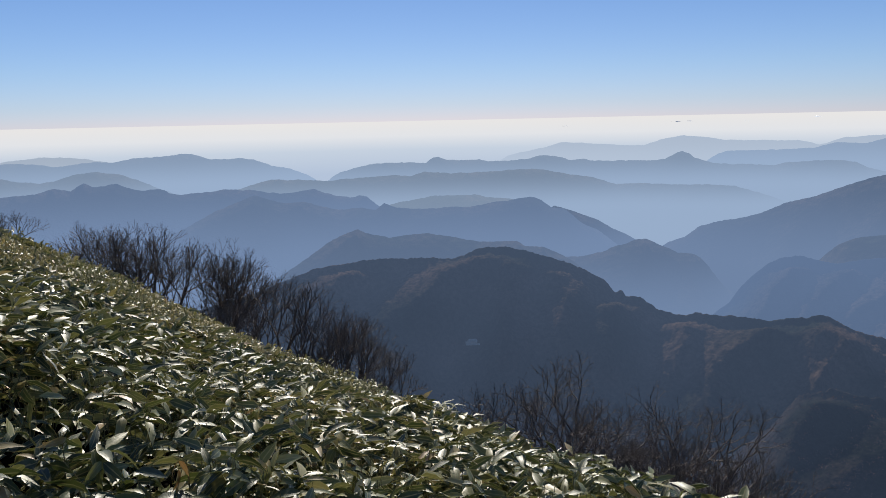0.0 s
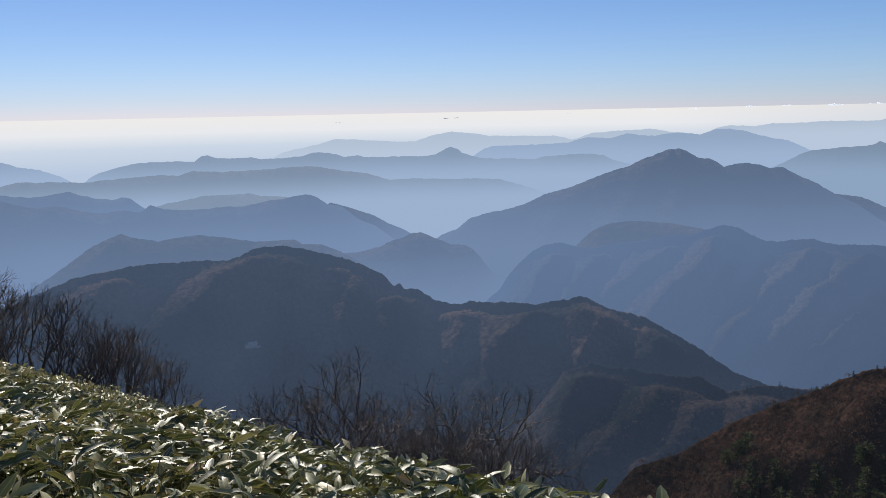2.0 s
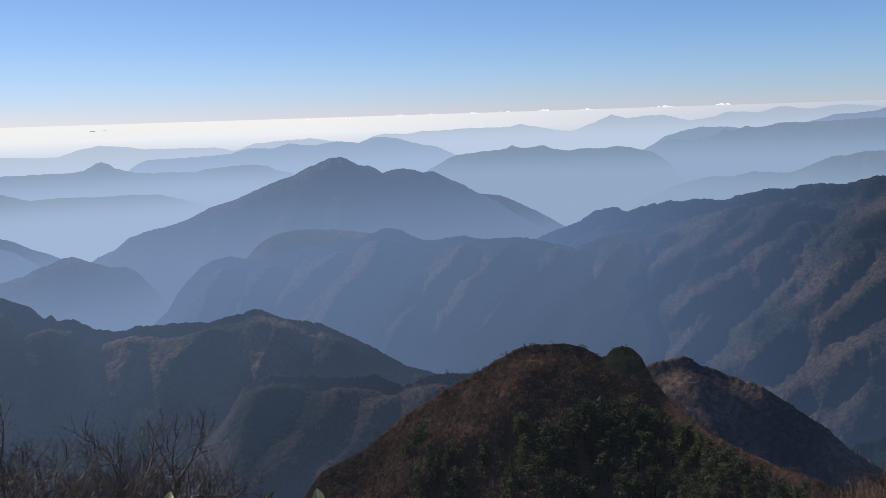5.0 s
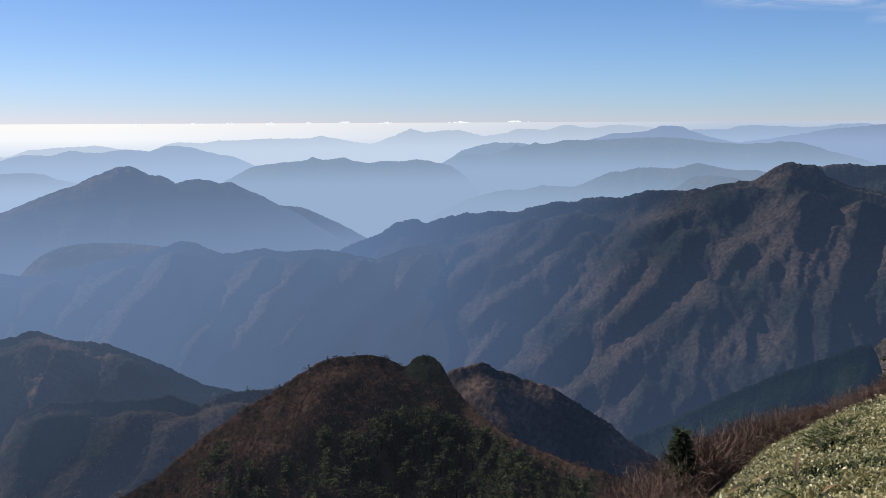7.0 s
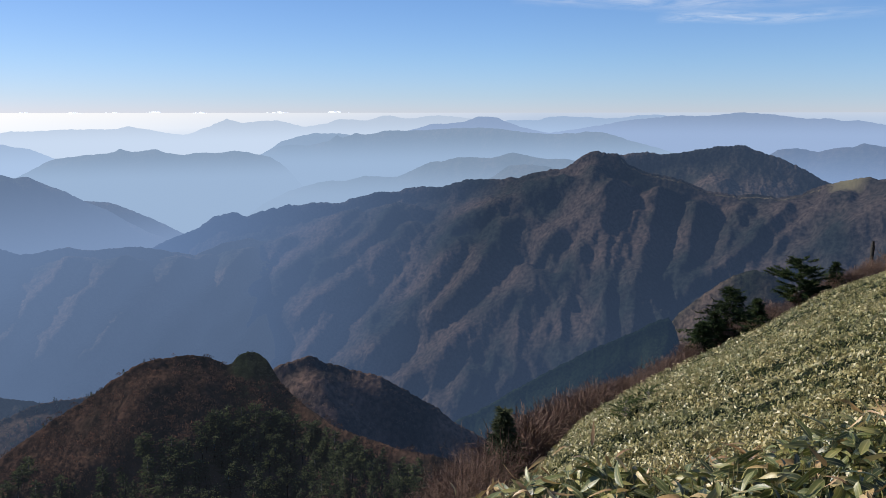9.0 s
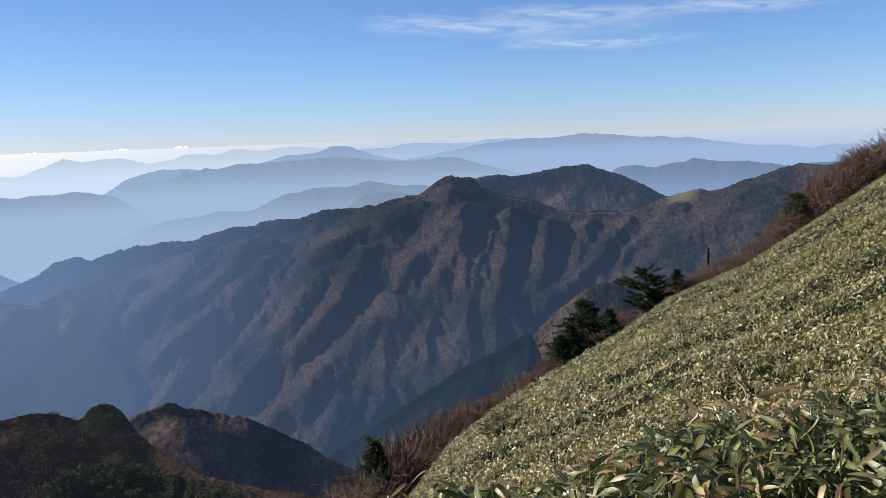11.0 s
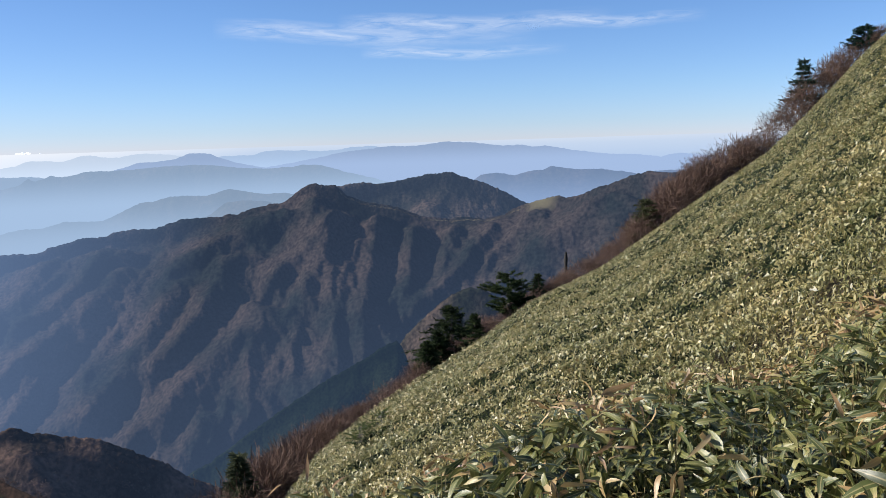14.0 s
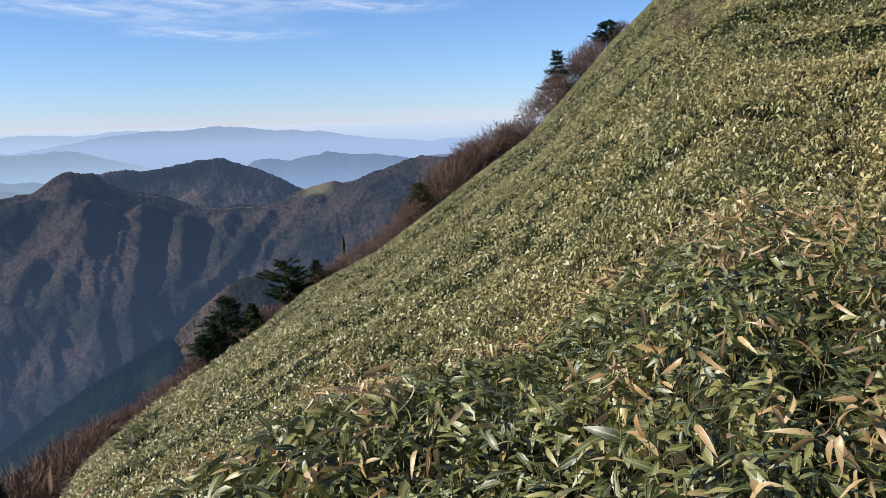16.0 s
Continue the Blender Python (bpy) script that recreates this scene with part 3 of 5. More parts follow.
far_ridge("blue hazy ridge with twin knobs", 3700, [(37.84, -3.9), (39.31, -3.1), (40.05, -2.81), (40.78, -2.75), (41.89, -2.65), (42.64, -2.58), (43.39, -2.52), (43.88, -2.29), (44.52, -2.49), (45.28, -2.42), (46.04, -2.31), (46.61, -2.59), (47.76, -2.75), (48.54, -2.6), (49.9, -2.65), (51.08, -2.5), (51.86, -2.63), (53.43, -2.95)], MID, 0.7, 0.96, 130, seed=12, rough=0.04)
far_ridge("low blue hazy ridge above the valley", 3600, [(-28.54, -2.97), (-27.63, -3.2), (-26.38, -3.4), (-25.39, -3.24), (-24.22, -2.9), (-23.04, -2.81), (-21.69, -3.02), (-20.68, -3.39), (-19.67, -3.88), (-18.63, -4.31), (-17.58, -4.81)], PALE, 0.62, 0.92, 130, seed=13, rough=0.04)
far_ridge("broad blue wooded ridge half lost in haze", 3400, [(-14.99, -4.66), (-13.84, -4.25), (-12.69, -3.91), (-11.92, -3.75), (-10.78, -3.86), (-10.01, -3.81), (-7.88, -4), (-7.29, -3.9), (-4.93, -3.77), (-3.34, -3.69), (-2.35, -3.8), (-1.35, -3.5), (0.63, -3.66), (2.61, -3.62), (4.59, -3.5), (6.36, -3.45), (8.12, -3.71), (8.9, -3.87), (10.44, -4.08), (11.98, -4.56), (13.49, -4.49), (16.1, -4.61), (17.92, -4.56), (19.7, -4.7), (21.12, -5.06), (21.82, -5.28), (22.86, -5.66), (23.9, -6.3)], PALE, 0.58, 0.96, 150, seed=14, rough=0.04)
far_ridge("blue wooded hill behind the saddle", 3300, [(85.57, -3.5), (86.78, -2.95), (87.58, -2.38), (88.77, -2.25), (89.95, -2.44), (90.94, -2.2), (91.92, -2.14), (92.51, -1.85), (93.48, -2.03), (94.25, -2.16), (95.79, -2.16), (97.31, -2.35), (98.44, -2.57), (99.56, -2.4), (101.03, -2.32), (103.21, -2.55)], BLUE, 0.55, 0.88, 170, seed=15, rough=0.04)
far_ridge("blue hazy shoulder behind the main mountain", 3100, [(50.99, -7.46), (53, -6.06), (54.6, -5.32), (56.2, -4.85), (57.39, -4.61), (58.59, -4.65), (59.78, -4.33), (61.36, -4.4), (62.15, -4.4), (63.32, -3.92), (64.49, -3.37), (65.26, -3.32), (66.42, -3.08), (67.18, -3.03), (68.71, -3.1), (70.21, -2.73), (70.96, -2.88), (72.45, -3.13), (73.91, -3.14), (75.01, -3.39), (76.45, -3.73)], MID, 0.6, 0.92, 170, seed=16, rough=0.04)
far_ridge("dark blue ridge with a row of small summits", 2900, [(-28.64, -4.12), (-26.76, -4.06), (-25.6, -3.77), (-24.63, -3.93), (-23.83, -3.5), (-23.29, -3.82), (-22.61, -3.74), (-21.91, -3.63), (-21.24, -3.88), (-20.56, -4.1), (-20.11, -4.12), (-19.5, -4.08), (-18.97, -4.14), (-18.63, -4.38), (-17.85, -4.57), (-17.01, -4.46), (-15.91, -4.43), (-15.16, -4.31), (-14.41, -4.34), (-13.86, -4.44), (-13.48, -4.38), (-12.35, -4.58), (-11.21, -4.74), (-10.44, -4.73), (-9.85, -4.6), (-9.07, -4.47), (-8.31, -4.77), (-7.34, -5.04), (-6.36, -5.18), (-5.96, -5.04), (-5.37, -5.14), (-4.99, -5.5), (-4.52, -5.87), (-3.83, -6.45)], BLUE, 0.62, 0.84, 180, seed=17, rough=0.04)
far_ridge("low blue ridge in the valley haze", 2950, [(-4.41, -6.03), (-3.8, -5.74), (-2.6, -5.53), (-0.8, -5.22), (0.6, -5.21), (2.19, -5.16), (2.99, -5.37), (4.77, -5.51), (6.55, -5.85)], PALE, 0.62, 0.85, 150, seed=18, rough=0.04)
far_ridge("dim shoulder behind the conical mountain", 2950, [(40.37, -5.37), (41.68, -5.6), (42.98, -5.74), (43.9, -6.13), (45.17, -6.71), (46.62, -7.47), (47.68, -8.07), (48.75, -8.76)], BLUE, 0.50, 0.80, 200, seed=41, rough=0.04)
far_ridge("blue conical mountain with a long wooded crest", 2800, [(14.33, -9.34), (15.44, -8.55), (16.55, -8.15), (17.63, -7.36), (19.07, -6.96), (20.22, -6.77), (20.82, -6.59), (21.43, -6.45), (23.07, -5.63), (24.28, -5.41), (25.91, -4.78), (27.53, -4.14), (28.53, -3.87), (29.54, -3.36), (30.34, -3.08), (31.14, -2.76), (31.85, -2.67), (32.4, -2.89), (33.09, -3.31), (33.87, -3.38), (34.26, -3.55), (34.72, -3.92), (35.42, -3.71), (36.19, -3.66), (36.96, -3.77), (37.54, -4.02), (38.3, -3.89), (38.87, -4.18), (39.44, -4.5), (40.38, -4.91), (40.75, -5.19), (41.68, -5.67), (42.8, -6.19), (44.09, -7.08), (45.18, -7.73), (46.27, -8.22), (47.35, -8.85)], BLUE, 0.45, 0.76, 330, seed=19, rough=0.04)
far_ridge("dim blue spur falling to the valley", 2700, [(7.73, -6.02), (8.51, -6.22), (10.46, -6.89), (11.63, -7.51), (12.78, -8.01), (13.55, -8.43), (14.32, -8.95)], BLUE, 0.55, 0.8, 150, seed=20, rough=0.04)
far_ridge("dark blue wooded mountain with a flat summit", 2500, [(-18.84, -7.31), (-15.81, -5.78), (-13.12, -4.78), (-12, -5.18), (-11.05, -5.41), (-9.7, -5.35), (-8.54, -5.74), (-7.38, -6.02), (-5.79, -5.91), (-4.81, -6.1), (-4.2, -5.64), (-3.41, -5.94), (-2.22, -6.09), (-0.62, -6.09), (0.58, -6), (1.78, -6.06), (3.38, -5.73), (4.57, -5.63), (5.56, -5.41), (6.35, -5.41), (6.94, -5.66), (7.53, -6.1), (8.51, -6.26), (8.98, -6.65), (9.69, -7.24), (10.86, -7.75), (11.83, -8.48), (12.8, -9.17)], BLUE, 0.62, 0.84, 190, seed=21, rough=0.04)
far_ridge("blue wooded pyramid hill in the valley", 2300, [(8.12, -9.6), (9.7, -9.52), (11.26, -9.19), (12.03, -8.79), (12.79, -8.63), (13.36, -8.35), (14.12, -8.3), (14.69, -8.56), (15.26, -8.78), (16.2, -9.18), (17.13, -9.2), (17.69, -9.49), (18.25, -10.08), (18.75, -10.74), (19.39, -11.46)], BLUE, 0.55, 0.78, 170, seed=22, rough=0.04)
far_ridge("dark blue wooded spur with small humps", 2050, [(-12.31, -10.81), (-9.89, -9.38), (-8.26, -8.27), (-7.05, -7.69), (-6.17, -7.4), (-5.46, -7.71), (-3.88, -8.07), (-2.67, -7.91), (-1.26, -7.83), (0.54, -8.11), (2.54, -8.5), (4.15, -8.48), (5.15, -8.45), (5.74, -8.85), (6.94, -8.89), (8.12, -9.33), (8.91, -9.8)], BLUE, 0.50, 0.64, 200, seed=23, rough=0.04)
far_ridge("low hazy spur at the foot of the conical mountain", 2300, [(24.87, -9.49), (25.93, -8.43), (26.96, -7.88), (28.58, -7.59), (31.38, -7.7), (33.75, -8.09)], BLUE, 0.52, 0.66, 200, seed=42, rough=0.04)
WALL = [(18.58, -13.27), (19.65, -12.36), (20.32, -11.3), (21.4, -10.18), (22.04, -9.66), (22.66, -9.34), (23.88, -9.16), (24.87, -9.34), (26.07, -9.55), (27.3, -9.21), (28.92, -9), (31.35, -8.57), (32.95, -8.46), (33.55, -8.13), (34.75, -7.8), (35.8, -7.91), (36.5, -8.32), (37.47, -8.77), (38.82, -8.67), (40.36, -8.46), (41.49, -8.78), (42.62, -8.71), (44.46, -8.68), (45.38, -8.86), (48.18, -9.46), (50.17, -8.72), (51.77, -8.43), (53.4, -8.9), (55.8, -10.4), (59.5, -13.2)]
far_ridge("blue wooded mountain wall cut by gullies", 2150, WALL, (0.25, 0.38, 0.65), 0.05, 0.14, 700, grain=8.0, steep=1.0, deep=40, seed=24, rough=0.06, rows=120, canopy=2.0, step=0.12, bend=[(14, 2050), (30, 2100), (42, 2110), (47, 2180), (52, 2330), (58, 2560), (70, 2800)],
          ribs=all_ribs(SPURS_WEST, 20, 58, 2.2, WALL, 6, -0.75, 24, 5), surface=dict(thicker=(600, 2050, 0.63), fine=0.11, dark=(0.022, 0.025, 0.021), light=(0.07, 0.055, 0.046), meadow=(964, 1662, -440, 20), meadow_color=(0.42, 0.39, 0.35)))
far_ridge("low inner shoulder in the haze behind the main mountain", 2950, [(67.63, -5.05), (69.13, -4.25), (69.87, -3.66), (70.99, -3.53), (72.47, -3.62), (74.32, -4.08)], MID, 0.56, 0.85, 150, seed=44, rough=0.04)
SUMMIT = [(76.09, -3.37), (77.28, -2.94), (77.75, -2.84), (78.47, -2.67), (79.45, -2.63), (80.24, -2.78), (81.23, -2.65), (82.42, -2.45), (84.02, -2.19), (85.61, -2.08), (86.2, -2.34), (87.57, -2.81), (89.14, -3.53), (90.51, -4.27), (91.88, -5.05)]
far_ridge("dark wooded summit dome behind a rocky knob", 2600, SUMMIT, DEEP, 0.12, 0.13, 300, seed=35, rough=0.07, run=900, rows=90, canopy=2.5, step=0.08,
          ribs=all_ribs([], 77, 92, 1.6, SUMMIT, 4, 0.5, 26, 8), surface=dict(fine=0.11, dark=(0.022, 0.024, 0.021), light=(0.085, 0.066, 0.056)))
_, main_b, main_grid = far_ridge("long wooded mountain ridge with steep brown spurs", 2450, MAIN_WEST + MAIN_EAST, MAIN_HAZE, 0.08, 0.155, 700, seed=25, grain=8.0, rough=0.07, run=1050, rows=125, canopy=2.2, step=0.11, steep=1.0, deep=46,
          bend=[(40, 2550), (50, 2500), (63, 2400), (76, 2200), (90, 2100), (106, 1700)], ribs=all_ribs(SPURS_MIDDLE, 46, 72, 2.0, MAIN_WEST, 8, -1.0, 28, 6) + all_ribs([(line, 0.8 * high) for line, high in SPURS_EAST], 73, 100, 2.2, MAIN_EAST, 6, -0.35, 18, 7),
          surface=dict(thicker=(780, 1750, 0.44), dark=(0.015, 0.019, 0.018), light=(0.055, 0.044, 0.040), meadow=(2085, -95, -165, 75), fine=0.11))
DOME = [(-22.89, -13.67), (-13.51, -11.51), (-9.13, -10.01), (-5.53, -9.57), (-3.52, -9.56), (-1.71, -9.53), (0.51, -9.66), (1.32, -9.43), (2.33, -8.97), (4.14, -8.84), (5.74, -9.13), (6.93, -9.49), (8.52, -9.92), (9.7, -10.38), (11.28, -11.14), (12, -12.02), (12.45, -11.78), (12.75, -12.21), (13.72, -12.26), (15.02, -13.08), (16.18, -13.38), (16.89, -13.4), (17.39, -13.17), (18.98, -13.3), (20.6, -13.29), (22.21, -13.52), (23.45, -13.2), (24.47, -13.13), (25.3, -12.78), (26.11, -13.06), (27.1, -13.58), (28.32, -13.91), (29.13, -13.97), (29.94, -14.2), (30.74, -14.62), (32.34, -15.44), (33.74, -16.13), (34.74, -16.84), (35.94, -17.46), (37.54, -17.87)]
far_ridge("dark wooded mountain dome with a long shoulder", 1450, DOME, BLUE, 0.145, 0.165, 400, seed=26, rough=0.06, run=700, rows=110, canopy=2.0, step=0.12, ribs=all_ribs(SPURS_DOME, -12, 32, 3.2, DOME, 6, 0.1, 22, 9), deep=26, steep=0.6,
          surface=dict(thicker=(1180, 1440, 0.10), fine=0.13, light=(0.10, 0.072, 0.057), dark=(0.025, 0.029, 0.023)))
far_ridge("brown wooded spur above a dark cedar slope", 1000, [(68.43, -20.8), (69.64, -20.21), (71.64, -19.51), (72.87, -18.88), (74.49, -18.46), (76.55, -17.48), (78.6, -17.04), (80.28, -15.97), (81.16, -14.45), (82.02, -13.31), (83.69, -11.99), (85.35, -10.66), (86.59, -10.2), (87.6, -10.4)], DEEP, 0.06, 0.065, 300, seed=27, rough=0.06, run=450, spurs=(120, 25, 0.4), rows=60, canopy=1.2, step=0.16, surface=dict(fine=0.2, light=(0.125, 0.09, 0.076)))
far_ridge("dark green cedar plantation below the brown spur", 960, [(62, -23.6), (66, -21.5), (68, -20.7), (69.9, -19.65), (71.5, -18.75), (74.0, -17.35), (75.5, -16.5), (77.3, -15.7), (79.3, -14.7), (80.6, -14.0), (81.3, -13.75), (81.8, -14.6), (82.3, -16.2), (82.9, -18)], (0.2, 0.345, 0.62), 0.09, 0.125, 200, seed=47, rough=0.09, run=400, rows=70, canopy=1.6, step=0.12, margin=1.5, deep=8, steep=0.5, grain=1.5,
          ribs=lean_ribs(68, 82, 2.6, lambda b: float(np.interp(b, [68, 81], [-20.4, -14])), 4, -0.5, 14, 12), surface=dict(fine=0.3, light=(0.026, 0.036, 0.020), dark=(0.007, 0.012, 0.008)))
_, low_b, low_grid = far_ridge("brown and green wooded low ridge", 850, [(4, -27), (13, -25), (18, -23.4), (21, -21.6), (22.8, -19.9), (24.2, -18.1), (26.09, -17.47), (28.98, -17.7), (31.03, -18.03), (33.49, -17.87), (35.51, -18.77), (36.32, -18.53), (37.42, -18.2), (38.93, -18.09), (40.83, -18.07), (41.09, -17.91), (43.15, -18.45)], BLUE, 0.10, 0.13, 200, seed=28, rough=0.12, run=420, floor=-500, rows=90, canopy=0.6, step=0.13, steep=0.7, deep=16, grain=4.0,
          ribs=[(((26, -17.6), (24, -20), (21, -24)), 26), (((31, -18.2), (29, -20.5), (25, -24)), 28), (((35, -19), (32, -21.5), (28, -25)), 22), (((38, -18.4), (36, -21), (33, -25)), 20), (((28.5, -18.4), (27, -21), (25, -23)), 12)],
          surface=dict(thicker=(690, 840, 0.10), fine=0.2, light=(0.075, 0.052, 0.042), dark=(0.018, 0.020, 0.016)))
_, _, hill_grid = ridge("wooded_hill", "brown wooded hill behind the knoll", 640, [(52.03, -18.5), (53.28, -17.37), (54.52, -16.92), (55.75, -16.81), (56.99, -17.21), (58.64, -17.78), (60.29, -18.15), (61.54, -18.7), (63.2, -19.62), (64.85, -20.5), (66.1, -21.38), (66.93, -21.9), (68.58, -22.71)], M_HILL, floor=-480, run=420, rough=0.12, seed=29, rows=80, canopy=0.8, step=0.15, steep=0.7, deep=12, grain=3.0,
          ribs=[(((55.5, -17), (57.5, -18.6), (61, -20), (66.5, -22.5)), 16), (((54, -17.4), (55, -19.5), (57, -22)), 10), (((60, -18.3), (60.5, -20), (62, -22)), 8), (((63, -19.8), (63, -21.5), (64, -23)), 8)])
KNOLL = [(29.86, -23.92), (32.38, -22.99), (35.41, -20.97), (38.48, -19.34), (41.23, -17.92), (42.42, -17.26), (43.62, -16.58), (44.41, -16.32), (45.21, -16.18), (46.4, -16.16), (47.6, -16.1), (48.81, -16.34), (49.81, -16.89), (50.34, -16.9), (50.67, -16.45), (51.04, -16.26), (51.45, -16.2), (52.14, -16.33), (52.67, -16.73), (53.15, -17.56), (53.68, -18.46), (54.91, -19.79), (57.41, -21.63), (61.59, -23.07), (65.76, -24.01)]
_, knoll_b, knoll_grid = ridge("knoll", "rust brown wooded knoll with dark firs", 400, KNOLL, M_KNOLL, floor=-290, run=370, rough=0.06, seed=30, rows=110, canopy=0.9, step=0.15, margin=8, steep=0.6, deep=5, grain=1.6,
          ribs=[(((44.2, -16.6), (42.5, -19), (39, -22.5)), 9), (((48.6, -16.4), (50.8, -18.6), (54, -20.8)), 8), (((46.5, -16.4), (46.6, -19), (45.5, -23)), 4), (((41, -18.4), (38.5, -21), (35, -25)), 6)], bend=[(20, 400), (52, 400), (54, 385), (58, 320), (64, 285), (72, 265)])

# a pale path along the saddle of the main ridge
on_saddle = (main_b > 77.6) & (main_b < 91.0)
way = main_grid[on_saddle, 5] + np.array([0, 0, 0.5])
strip = np.stack([way, way + 0.9 * (main_grid[on_saddle, 6] + np.array([0, 0, 0.5]) - way)], 1)
# trodden grass with the haze before it painted in as emission
M_PATH = painted_haze_material("trodden_grass", DEEP, 0.08, 0.08, 0, -300, fine=0.15, broad=0.02, dark=(0.045, 0.038, 0.028), light=(0.11, 0.095, 0.07))
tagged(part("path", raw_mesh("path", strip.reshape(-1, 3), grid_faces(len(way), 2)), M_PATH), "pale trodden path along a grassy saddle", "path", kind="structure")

# ---- the far haze below the horizon: a glowing backdrop wall ----
mat, n, l, bsdf = shader("glowing_far_haze")
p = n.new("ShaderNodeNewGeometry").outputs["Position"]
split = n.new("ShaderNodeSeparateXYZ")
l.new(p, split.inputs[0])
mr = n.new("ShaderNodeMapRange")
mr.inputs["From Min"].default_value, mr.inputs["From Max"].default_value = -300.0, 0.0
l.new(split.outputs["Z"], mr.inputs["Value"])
# haze brightness painted as emission, whiter on the sun's side
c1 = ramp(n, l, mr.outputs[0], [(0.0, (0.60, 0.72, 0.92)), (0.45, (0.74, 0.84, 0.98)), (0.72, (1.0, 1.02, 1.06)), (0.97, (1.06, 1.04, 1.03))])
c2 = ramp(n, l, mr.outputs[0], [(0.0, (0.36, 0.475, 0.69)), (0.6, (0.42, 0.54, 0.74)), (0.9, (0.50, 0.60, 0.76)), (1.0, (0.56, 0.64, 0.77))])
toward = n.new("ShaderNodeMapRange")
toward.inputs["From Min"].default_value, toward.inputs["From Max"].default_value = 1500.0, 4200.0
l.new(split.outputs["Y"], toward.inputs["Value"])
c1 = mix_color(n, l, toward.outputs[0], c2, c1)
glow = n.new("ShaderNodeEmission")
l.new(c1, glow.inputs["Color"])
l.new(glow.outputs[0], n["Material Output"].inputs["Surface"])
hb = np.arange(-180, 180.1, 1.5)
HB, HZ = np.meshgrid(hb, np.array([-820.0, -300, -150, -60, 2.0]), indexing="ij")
tagged(part("backdrop", raw_mesh("backdrop", place(HB, np.full_like(HB, 4880.0), HZ).reshape(-1, 3), grid_faces(len(hb), 5)), mat), "glowing backdrop wall painted as white haze under the horizon", "haze", kind="structure")


# ---- dwarf bamboo grass ----
def blades(pos, yaw, pitch, roll, length, width, droop, rows):
    """Lance-shaped leaves, folded along the midrib and drooping: one array of verts, faces and uv for all of them."""
    t = np.linspace(0, 1, rows) if rows != 4 else np.array([0, 0.28, 0.7, 1.0])
    prof = np.interp(t, [0, 0.1, 0.22, 0.38, 0.6, 0.8, 1.0], [0.12, 0.66, 0.94, 1.0, 0.9, 0.6, 0.04])
    if rows == 2:
        prof = np.array([1.0, 0.45])
    side = np.array([-1.0, 0.0, 1.0])
    n = len(pos)
    x = length[:, None, None] * t[None, :, None] * np.ones((1, 1, 3))
    y = width[:, None, None] * 0.5 * prof[None, :, None] * side[None, None, :]
    zz = -droop[:, None, None] * length[:, None, None] * (t**2)[None, :, None] + np.abs(y) * 0.3
    local = np.stack([x, y, zz], -1).reshape(n, -1, 3)
    cr, sr, cp, sp, cy, sy = np.cos(roll), np.sin(roll), np.cos(pitch), np.sin(pitch), np.cos(yaw), np.sin(yaw)
    y1 = local[..., 1] * cr[:, None] - local[..., 2] * sr[:, None]
    z1 = local[..., 1] * sr[:, None] + local[..., 2] * cr[:, None]
    x2 = local[..., 0] * cp[:, None] - z1 * sp[:, None]
    z2 = local[..., 0] * sp[:, None] + z1 * cp[:, None]
    out = np.stack([x2 * cy[:, None] - y1 * sy[:, None], x2 * sy[:, None] + y1 * cy[:, None], z2], -1) + pos[:, None, :]
    one = grid_faces(rows, 3)
    faces = (one[None] + (np.arange(n) * rows * 3)[:, None, None]).reshape(-1, 4)
    uv1 = np.stack([np.tile(np.abs(side) * (0.80 if rows > 4 else 0.95), rows), np.repeat(t, 3)], -1)[one.ravel()]
    return out.reshape(-1, 3), faces, np.tile(uv1, (n, 1))


def flakes(pos, yaw, pitch, roll, length, width, taper=0.25):
    """Small flat sprays or twigs, one quad each."""
    way = np.stack([np.cos(yaw) * np.cos(pitch), np.sin(yaw) * np.cos(pitch), np.sin(pitch)], -1)
    flat = np.stack([-np.sin(yaw), np.cos(yaw), np.zeros(len(pos))], -1)
    up = np.cross(way, flat)
    side = (flat * np.cos(roll)[:, None] + up * np.sin(roll)[:, None]) * (width * 0.5)[:, None]
    end = pos + way * length[:, None]
    v = np.stack([pos - side, pos + side, end + side * taper, end - side * taper], 1)
    return v.reshape(-1, 3), np.arange(4 * len(pos)).reshape(-1, 4), np.zeros((4 * len(pos), 2))


def join(groups):
    base, vs, fs, us = 0, [], [], []
    for v, f, u in groups:
        vs.append(v), fs.append(f + base), us.append(u)
        base += len(v)
    return np.concatenate(vs), np.concatenate(fs), np.concatenate(us)


rng = np.random.default_rng(4)


def scatter(count, r0, r1, b0=-36.0, b1=132.0, inside=1.04):
    b = rng.uniform(b0, b1, count)
    r = np.sqrt(rng.uniform(r0**2, r1**2, count))
    ok = r < rim(b)[1] * inside
    return b[ok], r[ok]


def tuft_height(b, r):
    p = place(b, r, r * 0)
    return -0.45 * smooth(-12, -20, b) * smooth(7.6, 5.4, r) + 0.10 * fbm(p[:, 0] / 0.55, p[:, 1] / 0.55, 2, 12) + 0.13 * fbm(p[:, 0] / 2.4, p[:, 1] / 2.4, 2, 13)


